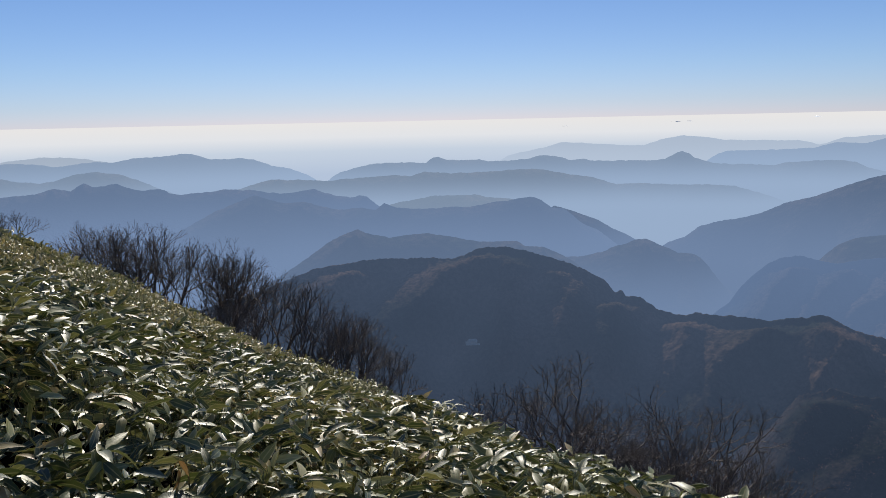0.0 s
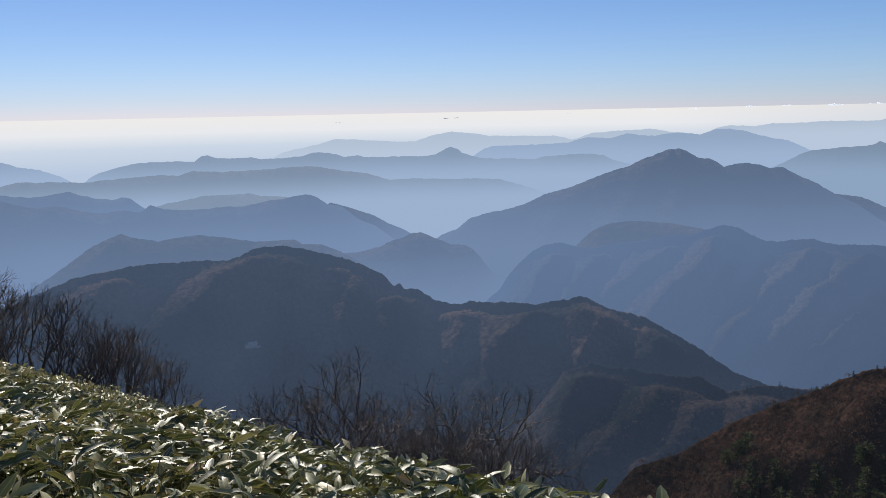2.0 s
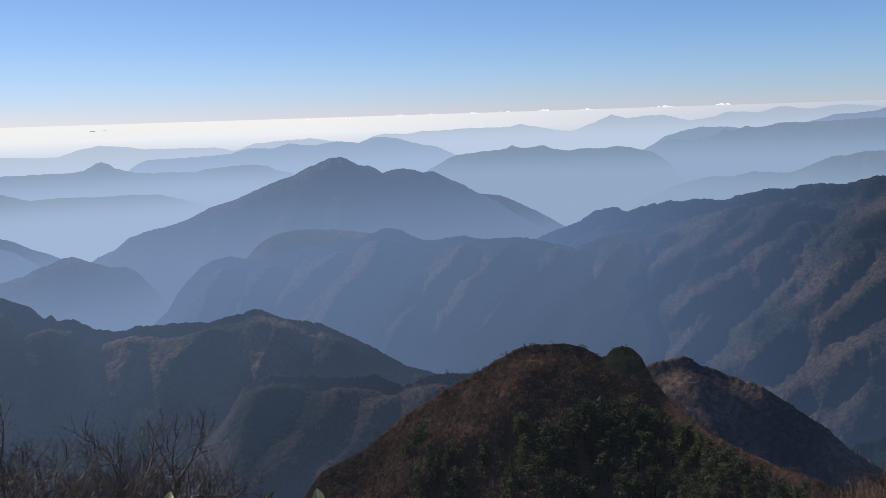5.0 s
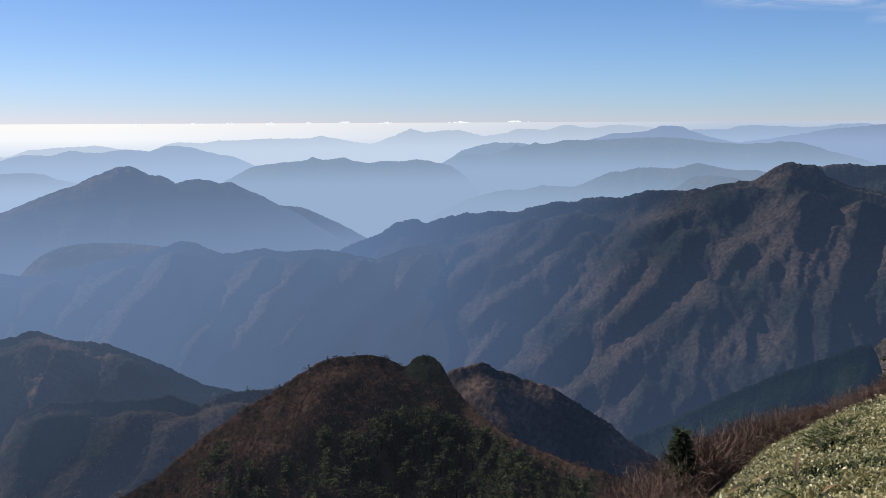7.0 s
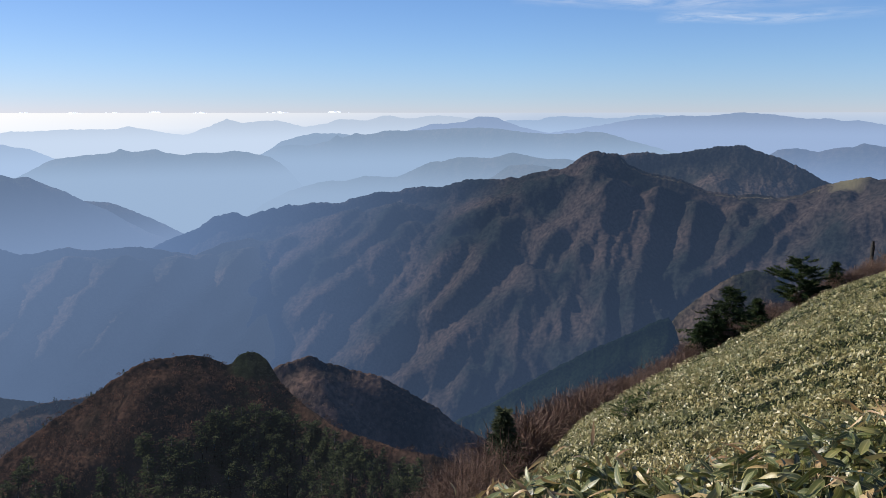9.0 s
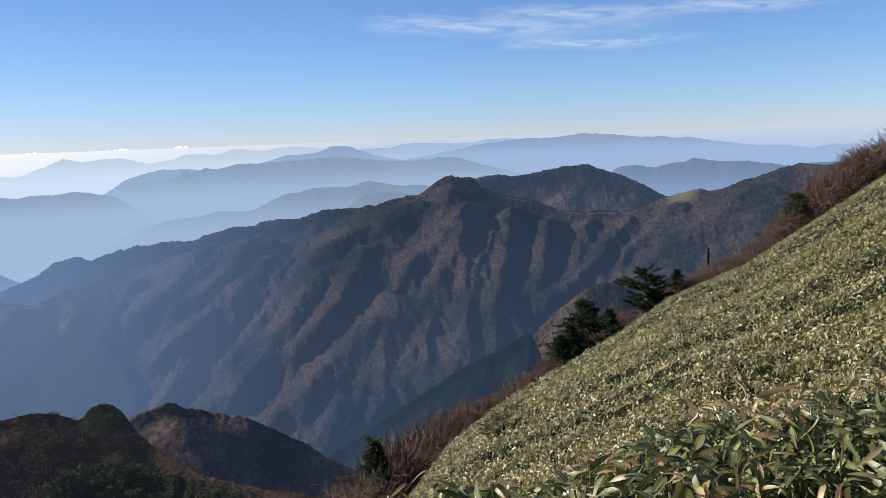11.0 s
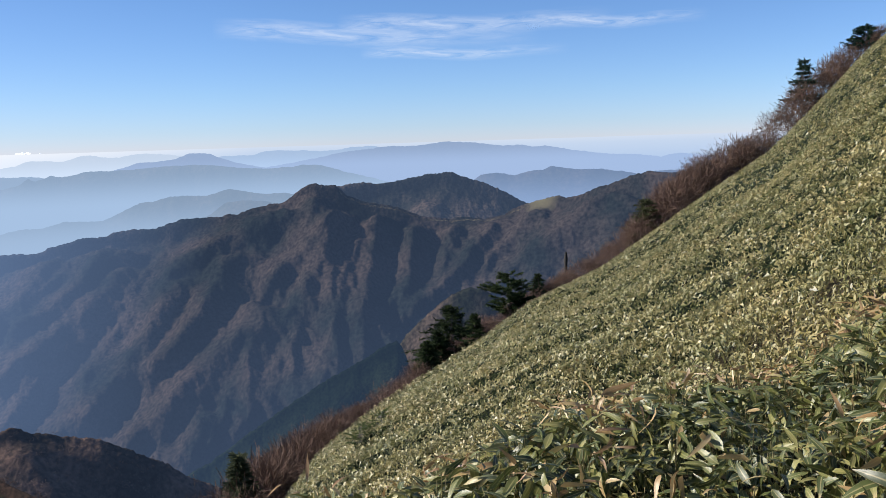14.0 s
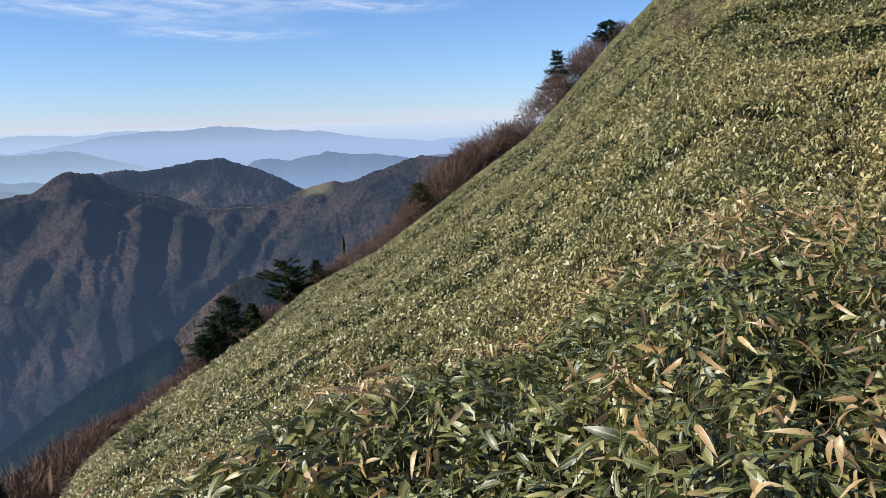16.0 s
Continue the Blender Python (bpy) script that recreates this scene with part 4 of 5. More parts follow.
def tufts(b, r, leaves, size, rows, lower=0.0, lift=0.0):
    """Culms that each carry a fan of leaves at the tip."""
    n = len(b)
    z = hill(b, r) + tuft_height(b, r) - lower * rng.random(n) + lift
    tip = np.repeat(place(b, r, z), leaves, 0)
    m = n * leaves
    yaw = np.repeat(rng.uniform(0, 2 * math.pi, n), leaves) + np.tile(np.arange(leaves) * 2.4, n) + rng.normal(0, 0.35, m)
    pitch = np.radians(np.minimum(rng.normal(0, 1, m) * np.repeat(np.interp(b, [20, 60], [26, 38]), leaves) + np.repeat(np.interp(b, [20, 60], [3, -4]), leaves), 40))
    length = size * rng.uniform(0.6, 1.35, m) * np.repeat(np.interp(b, [30, 60, 80, 98], [1.38, 1.3, 1.1, 0.8]), leaves)
    tip = tip + np.stack([np.cos(yaw), np.sin(yaw), np.zeros(m)], -1) * 0.02 + rng.normal(0, 0.012, (m, 3)) - np.array([0, 0, 1.0]) * rng.uniform(0, 0.09, m)[:, None]
    return blades(tip, yaw, pitch, rng.normal(0, 0.75, m), length, length * rng.uniform(0.22, 0.34, m) * np.repeat(np.interp(b, [20, 60], [1.2, 1.0]), leaves), rng.uniform(0.15, 0.85, m), rows)


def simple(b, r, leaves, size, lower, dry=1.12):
    """Leaves too far off to show a fold: one bent quad each; dry: how wide their pale margins are, set to brighten the
    field.
    """
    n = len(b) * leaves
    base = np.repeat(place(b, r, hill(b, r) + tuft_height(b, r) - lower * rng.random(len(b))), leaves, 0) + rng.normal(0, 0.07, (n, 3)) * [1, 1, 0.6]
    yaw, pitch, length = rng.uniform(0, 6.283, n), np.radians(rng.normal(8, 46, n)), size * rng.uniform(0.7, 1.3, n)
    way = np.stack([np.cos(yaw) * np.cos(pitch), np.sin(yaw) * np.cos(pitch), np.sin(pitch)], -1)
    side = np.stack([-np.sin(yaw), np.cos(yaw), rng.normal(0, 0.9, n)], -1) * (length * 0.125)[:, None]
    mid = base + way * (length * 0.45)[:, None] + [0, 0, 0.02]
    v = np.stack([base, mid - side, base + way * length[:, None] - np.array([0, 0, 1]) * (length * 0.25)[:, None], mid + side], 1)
    # margins wider than on near leaves stand in for sunlit brightness
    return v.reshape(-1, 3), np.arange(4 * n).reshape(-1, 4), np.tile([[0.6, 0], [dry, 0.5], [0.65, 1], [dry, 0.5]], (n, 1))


def thinned(b, r):
    """A thin, sunken spot in the stand on the sunward side."""
    keep = rng.random(len(b)) > 0.62 * smooth(-12, -20, b) * smooth(7.2, 5.6, r)
    return b[keep], r[keep]


parts_of_field = []
b, r = thinned(*scatter(6200, 1.3, 5.6))
parts_of_field.append(tufts(b, r, 7, 0.116, 5, 0.34))
b, r = thinned(*scatter(9000, 5.5, 9.5))
parts_of_field.append(tufts(b, r, 5, 0.132, 4, 0.42))
b, r = scatter(3600, 9.0, 16.0, -36, 10)
parts_of_field.append(tufts(b, r, 5, 0.15, 3, 0.3))
b, r = scatter(8600, 9.0, 14.5, 10, 132)
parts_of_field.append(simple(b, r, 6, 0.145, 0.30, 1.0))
b, r = scatter(15500, 14.0, 22.0)
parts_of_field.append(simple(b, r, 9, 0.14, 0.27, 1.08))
b, r = scatter(56000, 21.0, 52.0, 60, 132)
parts_of_field.append(simple(b, r, 4, 0.165, 0.32))
b, r = scatter(11000, 21.0, 42.0, -36, -5)
parts_of_field.append(simple(b, r, 5, 0.26, 0.2))
b, r = scatter(80000, 50.0, 158.0, 70, 130)
parts_of_field.append(simple(b, r, 3, 0.25, 0.4))
b, r = scatter(1300, 2.2, 7.5, 62, 132)
parts_of_field.append(tufts(b, r, 6, 0.135, 5, 0.14))
b, r = scatter(7000, 0.9, 9.0, 132, 324)
parts_of_field.append(simple((b + 180) % 360 - 180, r, 6, 0.24, 0.2))
field = part("bamboo_grass", raw_mesh("bamboo_grass", *join(parts_of_field)[:2], uv=join(parts_of_field)[2]), M_SASA)
tagged(field, "dense dwarf bamboo grass, green leaves with pale dry margins", "bamboo grass", kind="stuff")

# a sheet for the lower leaves that close the stand where it is seen from afar
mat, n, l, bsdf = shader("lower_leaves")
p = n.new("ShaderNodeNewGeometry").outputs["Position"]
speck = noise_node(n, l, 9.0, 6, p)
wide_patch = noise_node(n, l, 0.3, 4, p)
# shade in the gaps between leaves is painted nearly black
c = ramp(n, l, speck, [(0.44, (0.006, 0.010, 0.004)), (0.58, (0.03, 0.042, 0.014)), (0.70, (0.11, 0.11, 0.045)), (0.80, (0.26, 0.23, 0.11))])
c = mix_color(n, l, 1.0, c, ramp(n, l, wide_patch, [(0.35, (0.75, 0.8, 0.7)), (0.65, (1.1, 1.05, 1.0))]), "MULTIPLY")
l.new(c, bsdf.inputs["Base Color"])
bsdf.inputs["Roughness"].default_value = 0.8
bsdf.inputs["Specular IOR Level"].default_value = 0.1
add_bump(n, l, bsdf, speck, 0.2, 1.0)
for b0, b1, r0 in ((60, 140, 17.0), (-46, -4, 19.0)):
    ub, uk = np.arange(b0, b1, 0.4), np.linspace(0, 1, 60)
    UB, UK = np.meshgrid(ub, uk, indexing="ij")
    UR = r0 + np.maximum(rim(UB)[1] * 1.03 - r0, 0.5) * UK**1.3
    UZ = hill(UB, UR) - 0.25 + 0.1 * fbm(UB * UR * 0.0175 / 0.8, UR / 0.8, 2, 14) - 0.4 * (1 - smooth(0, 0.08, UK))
    part("understorey", raw_mesh("understorey", place(UB, UR, UZ).reshape(-1, 3), grid_faces(len(ub), 60)), mat, field, "sheet of lower bamboo grass leaves with shaded gaps painted dark")["kind"] = "stuff"

# the culms under the nearest leaves
b, r = scatter(4500, 1.3, 8.0)
foot, high = place(b, r, hill(b, r) - 0.5), place(b, r, hill(b, r) + tuft_height(b, r) - 0.03)
high = high + rng.normal(0, 0.05, high.shape) * [1, 1, 0]
tri = np.array([[1, 0, 0], [-0.5, 0.87, 0], [-0.5, -0.87, 0]])
ring = np.concatenate([foot[:, None] + 0.004 * tri, high[:, None] + 0.0025 * tri], 1)
quad = np.array([[0, 1, 4, 3], [1, 2, 5, 4], [2, 0, 3, 5]])
part("culms", raw_mesh("culms", ring.reshape(-1, 3), (quad[None] + (np.arange(len(b)) * 6)[:, None, None]).reshape(-1, 4)), M_STEM, field, "thin straw-coloured culms")["kind"] = "stuff"

# crumpled dead leaves that hang in small bunches among the green
M_CRUMPLED = leaf_material("crumpled_dead_leaf", [(0.24, 0.14, 0.075), (0.42, 0.27, 0.13), (0.54, 0.38, 0.17)], [(0.58, 0.43, 0.22), (0.36, 0.18, 0.08)], (0.52, 0.38, 0.22))
b, r = scatter(560, 2.2, 8.5, 66, 130)
keep = vnoise(b / 5.0, r / 0.8, 31) > -0.05
b, r = np.repeat(b[keep], 6), np.repeat(r[keep], 6)
m = len(b)
tip = place(b, r, hill(b, r) + tuft_height(b, r) + 0.03) + rng.normal(0, 0.055, (m, 3)) * [1, 1, 0.6]
size = rng.uniform(0.055, 0.125, m)
v, f, u = blades(tip, rng.uniform(0, 6.283, m), np.radians(rng.normal(-15, 40, m)), rng.normal(0, 1.2, m), size, size * rng.uniform(0.12, 0.28, m), rng.uniform(0.4, 1.6, m), 5)
part("withered_leaves", raw_mesh("withered_leaves", v, f, uv=u), M_CRUMPLED, field, "crumpled tan dead leaves in bunches")["kind"] = "stuff"

# the nearest leaves, each a part of its own
shapes = []
for i in range(8):
    one = [np.array([x]) for x in (0.0, 0.0, 0.0, 0.08 + 0.005 * i, 0.022, 0.2 + 0.09 * i)]
    v, f, u = blades(np.zeros((1, 3)), *one, 6)
    shapes.append(raw_mesh("leaf", v, f, uv=u))
    shapes[-1].materials.append(M_SASA)
rl = random.Random(3)
b, r = scatter(60, 2.3, 3.6, 88, 124)
crown = place(b, r, hill(b, r) + tuft_height(b, r) + 0.03)
for x, y, z in crown:
    a0 = rl.uniform(0, 360)
    for k in range(5):
        leaf = part("leaf", shapes[rl.randrange(8)], None, field)
        leaf.matrix_basis = pose(x, y, z - rl.uniform(0, 0.07), rl.gauss(0, 22), rl.gauss(-14, 20), a0 + 137 * k + rl.gauss(0, 15))

# single withered leaves that stand out, by bearing, elevation angle and number
M_DRY = leaf_material("withered_leaf", [(0.45, 0.20, 0.07), (0.52, 0.28, 0.11), (0.52, 0.36, 0.18)], [(0.60, 0.42, 0.22), (0.34, 0.12, 0.05)], (0.62, 0.40, 0.18))
M_TAN = leaf_material("dry_tan_leaf", [(0.42, 0.27, 0.13), (0.52, 0.36, 0.19), (0.56, 0.42, 0.24)], [(0.60, 0.46, 0.27), (0.40, 0.22, 0.10)], (0.64, 0.48, 0.28))
dry_shapes, tan_shapes = [], []
for i in range(4):
    one = [np.array([x]) for x in (0.0, 0.0, 0.0, 0.125 + 0.01 * i, 0.034, 0.35 + 0.15 * i)]
    v, f, u = blades(np.zeros((1, 3)), *one, 6)
    dry_shapes.append(raw_mesh("leaf", v, f, uv=u))
    dry_shapes[-1].materials.append(M_DRY)
    one = [np.array([x]) for x in (0.0, 0.0, 0.0, 0.085 + 0.012 * i, 0.026, 0.7 + 0.22 * i)]
    v, f, u = blades(np.zeros((1, 3)), *one, 6)
    tan_shapes.append(raw_mesh("leaf", v, f, uv=u))
    tan_shapes[-1].materials.append(M_TAN)
for b0, e0, count in ((-29.6, -19.1, 1), (-17.5, -21.2, 3), (4.6, -25.4, 2), (99.1, -21.3, 5), (83.1, -23.6, 3), (116.3, -19.8, 3), (112.4, -18.7, 2), (94.2, -21.6, 4), (101, -18.8, 3), (121, -17.5, 4), (119, -21.5, 3), (124, -19.5, 4)):
    reach = np.linspace(1.6, 12, 400)
    b_all = np.full(400, float(b0))
    gap = hill(b_all, reach) + tuft_height(b_all, reach) - reach * math.tan(radians(e0))
    r0 = float(reach[np.argmin(np.abs(gap))])
    x, y, z = place(np.array([b0]), np.array([r0]), hill(np.array([b0]), np.array([r0])) + tuft_height(np.array([float(b0)]), np.array([r0])) + 0.10)[0]
    a0 = rl.uniform(0, 360)
    for k in range(count):
        leaf = part("leaf", (dry_shapes if b0 < 20 else tan_shapes)[rl.randrange(4)], None, field, "orange withered leaf" if b0 < 20 else "dry tan curled leaf")
        leaf.matrix_basis = pose(x + rl.gauss(0, 0.04), y + rl.gauss(0, 0.04), z - rl.uniform(0, 0.06), rl.gauss(0, 25), rl.gauss(25, 30), a0 + 137 * k)


# ---- trees ----
def tube(line, radii, sides):
    """A tapered tube along a line of points."""
    line = np.asarray(line, float)
    way = np.gradient(line, axis=0)
    way /= np.linalg.norm(way, axis=1, keepdims=True) + 1e-9
    a = np.cross(way, [0.31, 0.17, 0.93] if abs(way[0][2]) < 0.9 else [1.0, 0.1, 0])
    a /= np.linalg.norm(a, axis=1, keepdims=True) + 1e-9
    c = np.cross(way, a)
    ang = np.linspace(0, 2 * math.pi, sides, endpoint=False)
    v = line[:, None] + np.asarray(radii)[:, None, None] * (np.cos(ang)[None, :, None] * a[:, None] + np.sin(ang)[None, :, None] * c[:, None])
    f = [(i * sides + j, i * sides + (j + 1) % sides, (i + 1) * sides + (j + 1) % sides, (i + 1) * sides + j) for i in range(len(line) - 1) for j in range(sides)]
    return v.reshape(-1, 3), np.array(f), np.zeros((len(f) * 4, 2))


def tree_mesh(name, groups, *materials):
    """One mesh of groups of tubes or sprays; with several materials, one list of groups for each."""
    lists = groups if len(materials) > 1 else [groups]
    v, f, u = join([g for part_list in lists for g in part_list])
    me = raw_mesh(name, v, f)
    for m in materials:
        me.materials.append(m)
    if len(materials) > 1:
        index = np.repeat(np.arange(len(lists)), [sum(len(g[1]) for g in part_list) for part_list in lists])
        me.polygons.foreach_set("material_index", index.astype(np.int32))
    return me


def top_of(tree):
    return float(np.percentile([v.co.z for o in tree.children for v in o.data.vertices], 99.7))


def fork(rand, start, way, length, radius, level, top, out, lift=0.035, wide=(0.42, 0.85), bent=0.16):
    """A limb that bends, carries side twigs and forks at its end."""
    pts, w = [np.array(start)], np.array(way, float)
    steps = 4 if level == 0 else (3 if level < 3 else 2)
    for _ in range(steps):
        w = w + rand.normal(0, bent, 3) + [0, 0, lift]
        w /= np.linalg.norm(w)
        pts.append(pts[-1] + w * length / steps)
    line = pts if level < 5 else [pts[0], pts[-1]]
    out.setdefault(min(level, 2), []).append(tube(line, np.linspace(radius, radius * (0.72 if level < top else 0.4), len(line)), 6 if level == 0 else (4 if level == 1 else 3)))
    if level >= top:
        return
    first = rand.uniform(0, 2 * math.pi)
    ends = 3 if level == 0 or rand.random() < 0.45 else 2
    side = np.cross(w, [0.3, 0.2, 0.9])
    side /= np.linalg.norm(side) + 1e-9
    other = np.cross(w, side)
    for i in range(ends + (1 if level > 0 and rand.random() < 0.6 else 0)):
        a = first + i * 2.2 + rand.normal(0, 0.3)
        turn = side * math.cos(a) + other * math.sin(a)
        spread = rand.uniform(*wide)
        at = pts[-1] if i < ends else pts[len(pts) // 2]
        fork(rand, at, w + turn * spread, length * (rand.uniform(0.60, 0.84) if top < 6 else rand.uniform(0.56, 0.76)), max(radius * rand.uniform(0.52, 0.7), 0.004), level + 1, top, out, lift, wide, bent)


def bare_tree(seed, height, stems, label, crooked=False):
    """A leafless tree: trunks, limbs and twigs, standing at its Empty."""
    rand = np.random.default_rng(seed)
    out = {}
    for i in range(stems):
        a = rand.uniform(0, 2 * math.pi)
        lean = rand.uniform(0.05, 0.3) if stems > 1 else 0.08
        near = 0.12 * (stems > 1)
        habit = (0.05, (0.45, 0.95), 0.24) if crooked else (0.085, (0.30, 0.66), 0.13)
        fork(rand, (near * math.cos(a), near * math.sin(a), -0.4), (lean * math.cos(a), lean * math.sin(a), 1), height * rand.uniform(0.32, 0.40), height * 0.0165 * rand.uniform(0.8, 1.15), 0, 6, out, *habit)
    tree = new("bare_tree")
    part("trunk", tree_mesh("trunk", out[0]), M_BARK, tree)
    part("crown", tree_mesh("crown", [out[1], out[2]], M_BARK, M_TWIG), None, tree, "fine leafless twigs")
    return tagged(tree, label, "tree")


def bush(name, seed, height, stems, label, twig, haze, levels=3, thick=0.005):
    """A leafless bush: several bent stems that fork into a rounded crown of fine twigs."""
    rand = np.random.default_rng(seed)
    out = {}
    for i in range(stems):
        a = rand.uniform(0, 2 * math.pi)
        lean = rand.uniform(0.1, 0.6)
        fork(rand, (0.1 * math.cos(a), 0.1 * math.sin(a), -0.4), (lean * math.cos(a), lean * math.sin(a), 1), height * rand.uniform(0.36, 0.46), height * 0.0105 * rand.uniform(0.8, 1.2), 0, levels, out, 0.04, (0.4, 0.9), 0.2)
    # outermost twigs round the crown
    way = rand.normal(0, 1, (haze, 3))
    way /= np.linalg.norm(way, axis=1, keepdims=True)
    way[:, 2] = np.abs(way[:, 2])
    at = way * np.array([0.44, 0.44, 0.5]) * height * rand.uniform(0.5, 1.0, (haze, 1)) + [0, 0, 0.32 * height]
    out[2].append(flakes(at, np.arctan2(way[:, 1], way[:, 0]) + rand.normal(0, 0.8, haze), np.arctan2(way[:, 2], 0.6) + rand.normal(0, 0.5, haze), rand.uniform(0, 3, haze), height * rand.uniform(0.05, 0.13, haze) * (thick / 0.005) ** 0.7, np.full(haze, thick * height), 0.4))
    ob = new(name)
    part("stems", tree_mesh("stems", out[0]), M_BARK, ob)
    part("crown", tree_mesh("crown", [out[1], out[2]], twig, twig), None, ob, "fine leafless twigs")
    return tagged(ob, label, "shrub")


def conifer(seed, height, wide, label, layered=False, material=M_NEEDLE, clear=0.08, tiers=24, name="fir_tree", rows=3):
    """A conifer: trunk, limbs in whorls and sprays of needles along them."""
    rand = np.random.default_rng(seed)
    wood, sprays = [], []
    tall = [(0, 0, -0.5), (0.02 * height, 0, height * 0.4), (0.01 * height, 0.02 * height, height * 0.75), (0, 0.01 * height, height)]
    trunk = tube(tall, [height * 0.022, height * 0.016, height * 0.009, 0.006], 7)
    for i in range(tiers):
        k = clear + (1 - clear) * (i + rand.uniform(-0.3, 0.3)) / tiers
        k = min(max(k, clear), 0.98)
        reach = wide * ((1 - k) ** 0.75 if not layered else (0.55 + 0.6 * math.sin(math.pi * min(1, 1.15 * (1 - k)))) * (1 - 0.35 * k)) * rand.uniform(0.6, 1.1)
        for j in range(rand.integers(4, 7) if rows > 2 else rand.integers(3, 5)):
            if rand.random() < 0.12:
                continue
            a = rand.uniform(0, 2 * math.pi)
            out = np.array([math.cos(a), math.sin(a), 0])
            ln = reach * rand.uniform(0.55, 1.05) + 0.05
            rise = (0.35 * k - 0.05) if not layered else rand.uniform(0.0, 0.2)
            base = np.array([0.01 * height, 0.005 * height, k * height])
            line = [base + out * ln * t + [0, 0, ln * (rise * t + (0.12 if layered else -0.1) * t * t)] for t in (0, 0.5, 1.0)]
            wood.append(tube(line, [0.012 * height * (1 - k) + 0.006, 0.008, 0.003], 3))
            m = int((14 if rows > 2 else 4) + ((130 if layered else 90) if rows > 2 else 16) * ln / max(wide, 0.1))
            t = rand.uniform(0.3 if layered else 0.15, 1.05, m)
            pos = base + out * (ln * t)[:, None] + np.array([0, 0, 1.0]) * (ln * (rise * t + (0.12 if layered else -0.1) * t * t))[:, None] + rand.normal(0, 0.02 * height * 0.6, (m, 3)) * [1, 1, 0.35]
            size = height * (0.04 if rows > 2 else 0.07) * rand.uniform(0.6, 1.3, m)
            yaw = a + rand.normal(0, 0.75, m)
            sprays.append(flakes(pos, yaw, rand.normal(0.12 if layered else -0.05, 0.35, m), rand.normal(0, 0.7, m), size * 1.7, size * 0.5))
    tree = new(name)
    part("trunk", tree_mesh("trunk", [trunk]), M_BARK, tree)
    part("crown", tree_mesh("crown", [wood, sprays], M_BARK, material), None, tree, "dark green needle sprays")
    return tagged(tree, label, "tree")


def stand(b, r, turn=0.0, scale=1.0, sink=0.55):
    z = float(hill(np.array([b]), np.array([r]))[0]) - sink
    x, y, _ = place(np.array([b]), np.array([r]), np.array([0.0]))[0]
    return pose(x, y, z, 0, 0, turn) @ Matrix.Diagonal((scale, scale, scale, 1))


# leafless trees just below the rim on the sunward side
kinds = [bare_tree(50 + i, 5.0, (1, 2, 2, 3)[i], "leafless grey-brown tree with fine upswept twigs beside the bamboo grass") for i in range(4)]
kinds += [bare_tree(60 + i, 5.0, (1, 2, 1)[i], "crooked leafless tree with pale lit limbs beside the bamboo grass", True) for i in range(3)]
tops = [top_of(t) for t in kinds]
spots = [(-27.8, 6, -4.9), (-24.6, 9, -6.5), (-22.3, 8, -6.0), (-21.2, 10, -6.2), (-19.2, 9, -7.4), (-17.6, 8, -7.6), (-16.2, 10, -8.3), (-14.6, 10, -9.6),
         (-12.2, 8, -10.5), (-10.8, 9, -11.2), (-8.6, 9, -12.8), (-7.2, 9, -13.3), (-5.4, 9, -15.4), (-3.9, 8, -17.2),
         (1.6, 13, -20.4), (2.9, 12, -19.6), (4.7, 9, -17.4), (6.4, 11, -18.2), (7.9, 10, -18.2), (9.4, 9, -17.6), (11.5, 10, -18.0), (13.0, 10, -18.7), (14.4, 11, -19.5), (15.8, 10, -20.1), (17.2, 11, -21.0), (18.6, 10, -22.0), (20.2, 11, -23.0), (21.6, 10, -23.9), (23, 11, -24.6)]
for i, (b, past, el) in enumerate(spots):
    r = float(rim(np.array([b]))[1][0]) + past
    foot_z = float(hill(np.array([b]), np.array([r]))[0]) - 0.5
    h = r * math.tan(radians(el)) - foot_z
    k = i % 4 if b < 0 else (4, 5, 6)[i % 3] if b < 14 else (1, 2, 5)[i % 3]
    t = kinds[k]
    m = stand(b, r, 77 * i, (1.0 if b < 0 else 0.95) * h / tops[k])
    tree = copy_thing(t, m)
    tagged(tree, group="bare trees below the rim")
for t in kinds:
    for o in (*t.children, t):
        bpy.data.objects.remove(o)
# brush at their feet
brush = [bush("brush", 70 + i, 2.4, 5, "leafless grey-brown brush at the feet of bare trees", M_TWIG, 200) for i in range(3)]
rb = random.Random(31)
line_b, line_e = zip(*[(b, e) for b, _, e in spots])
for i in range(42):
    b = rb.uniform(-27, -4) if i < 14 else 0.5 + 24 * rb.random() ** 0.7
    r = float(rim(np.array([b]))[1][0]) + rb.uniform(3, 16)
    el = float(np.interp(b, line_b, line_e)) - rb.uniform(3.0, 5.5)
    tall = min(max(r * math.tan(radians(el)) - float(hill(np.array([b]), np.array([r]))[0]) + 0.5, 0.9), 2.4)
    c = copy_thing(brush[i % 3], stand(b, r, 360 * rb.random(), tall / 2.1))
    tagged(c, group="brush below the rim")
for t in brush:
    for o in (*t.children, t):
        bpy.data.objects.remove(o)

# leafless shrubs along the rim of the shaded spur
shrubs = [bush("shrub", 80 + i, 2.4, 4, "leafless red-brown shrub at the edge of the bamboo grass", M_RED, 300, thick=0.006) for i in range(4)]
shrubs += [bush("shrub", 90 + i, 2.4, 4, "dense leafless red-brown shrub on the rim of the slope", M_RED, 460, 2, 0.0085) for i in range(4)]
bush_tops = [top_of(t) for t in shrubs]
rs_ = random.Random(9)
TWIG_B = (60, 61.4, 64.8, 69.1, 72, 75.7, 79.7, 83.2, 88, 93, 97.1, 99.6, 102.5, 104, 106, 107.6, 109.5, 111.4, 114)
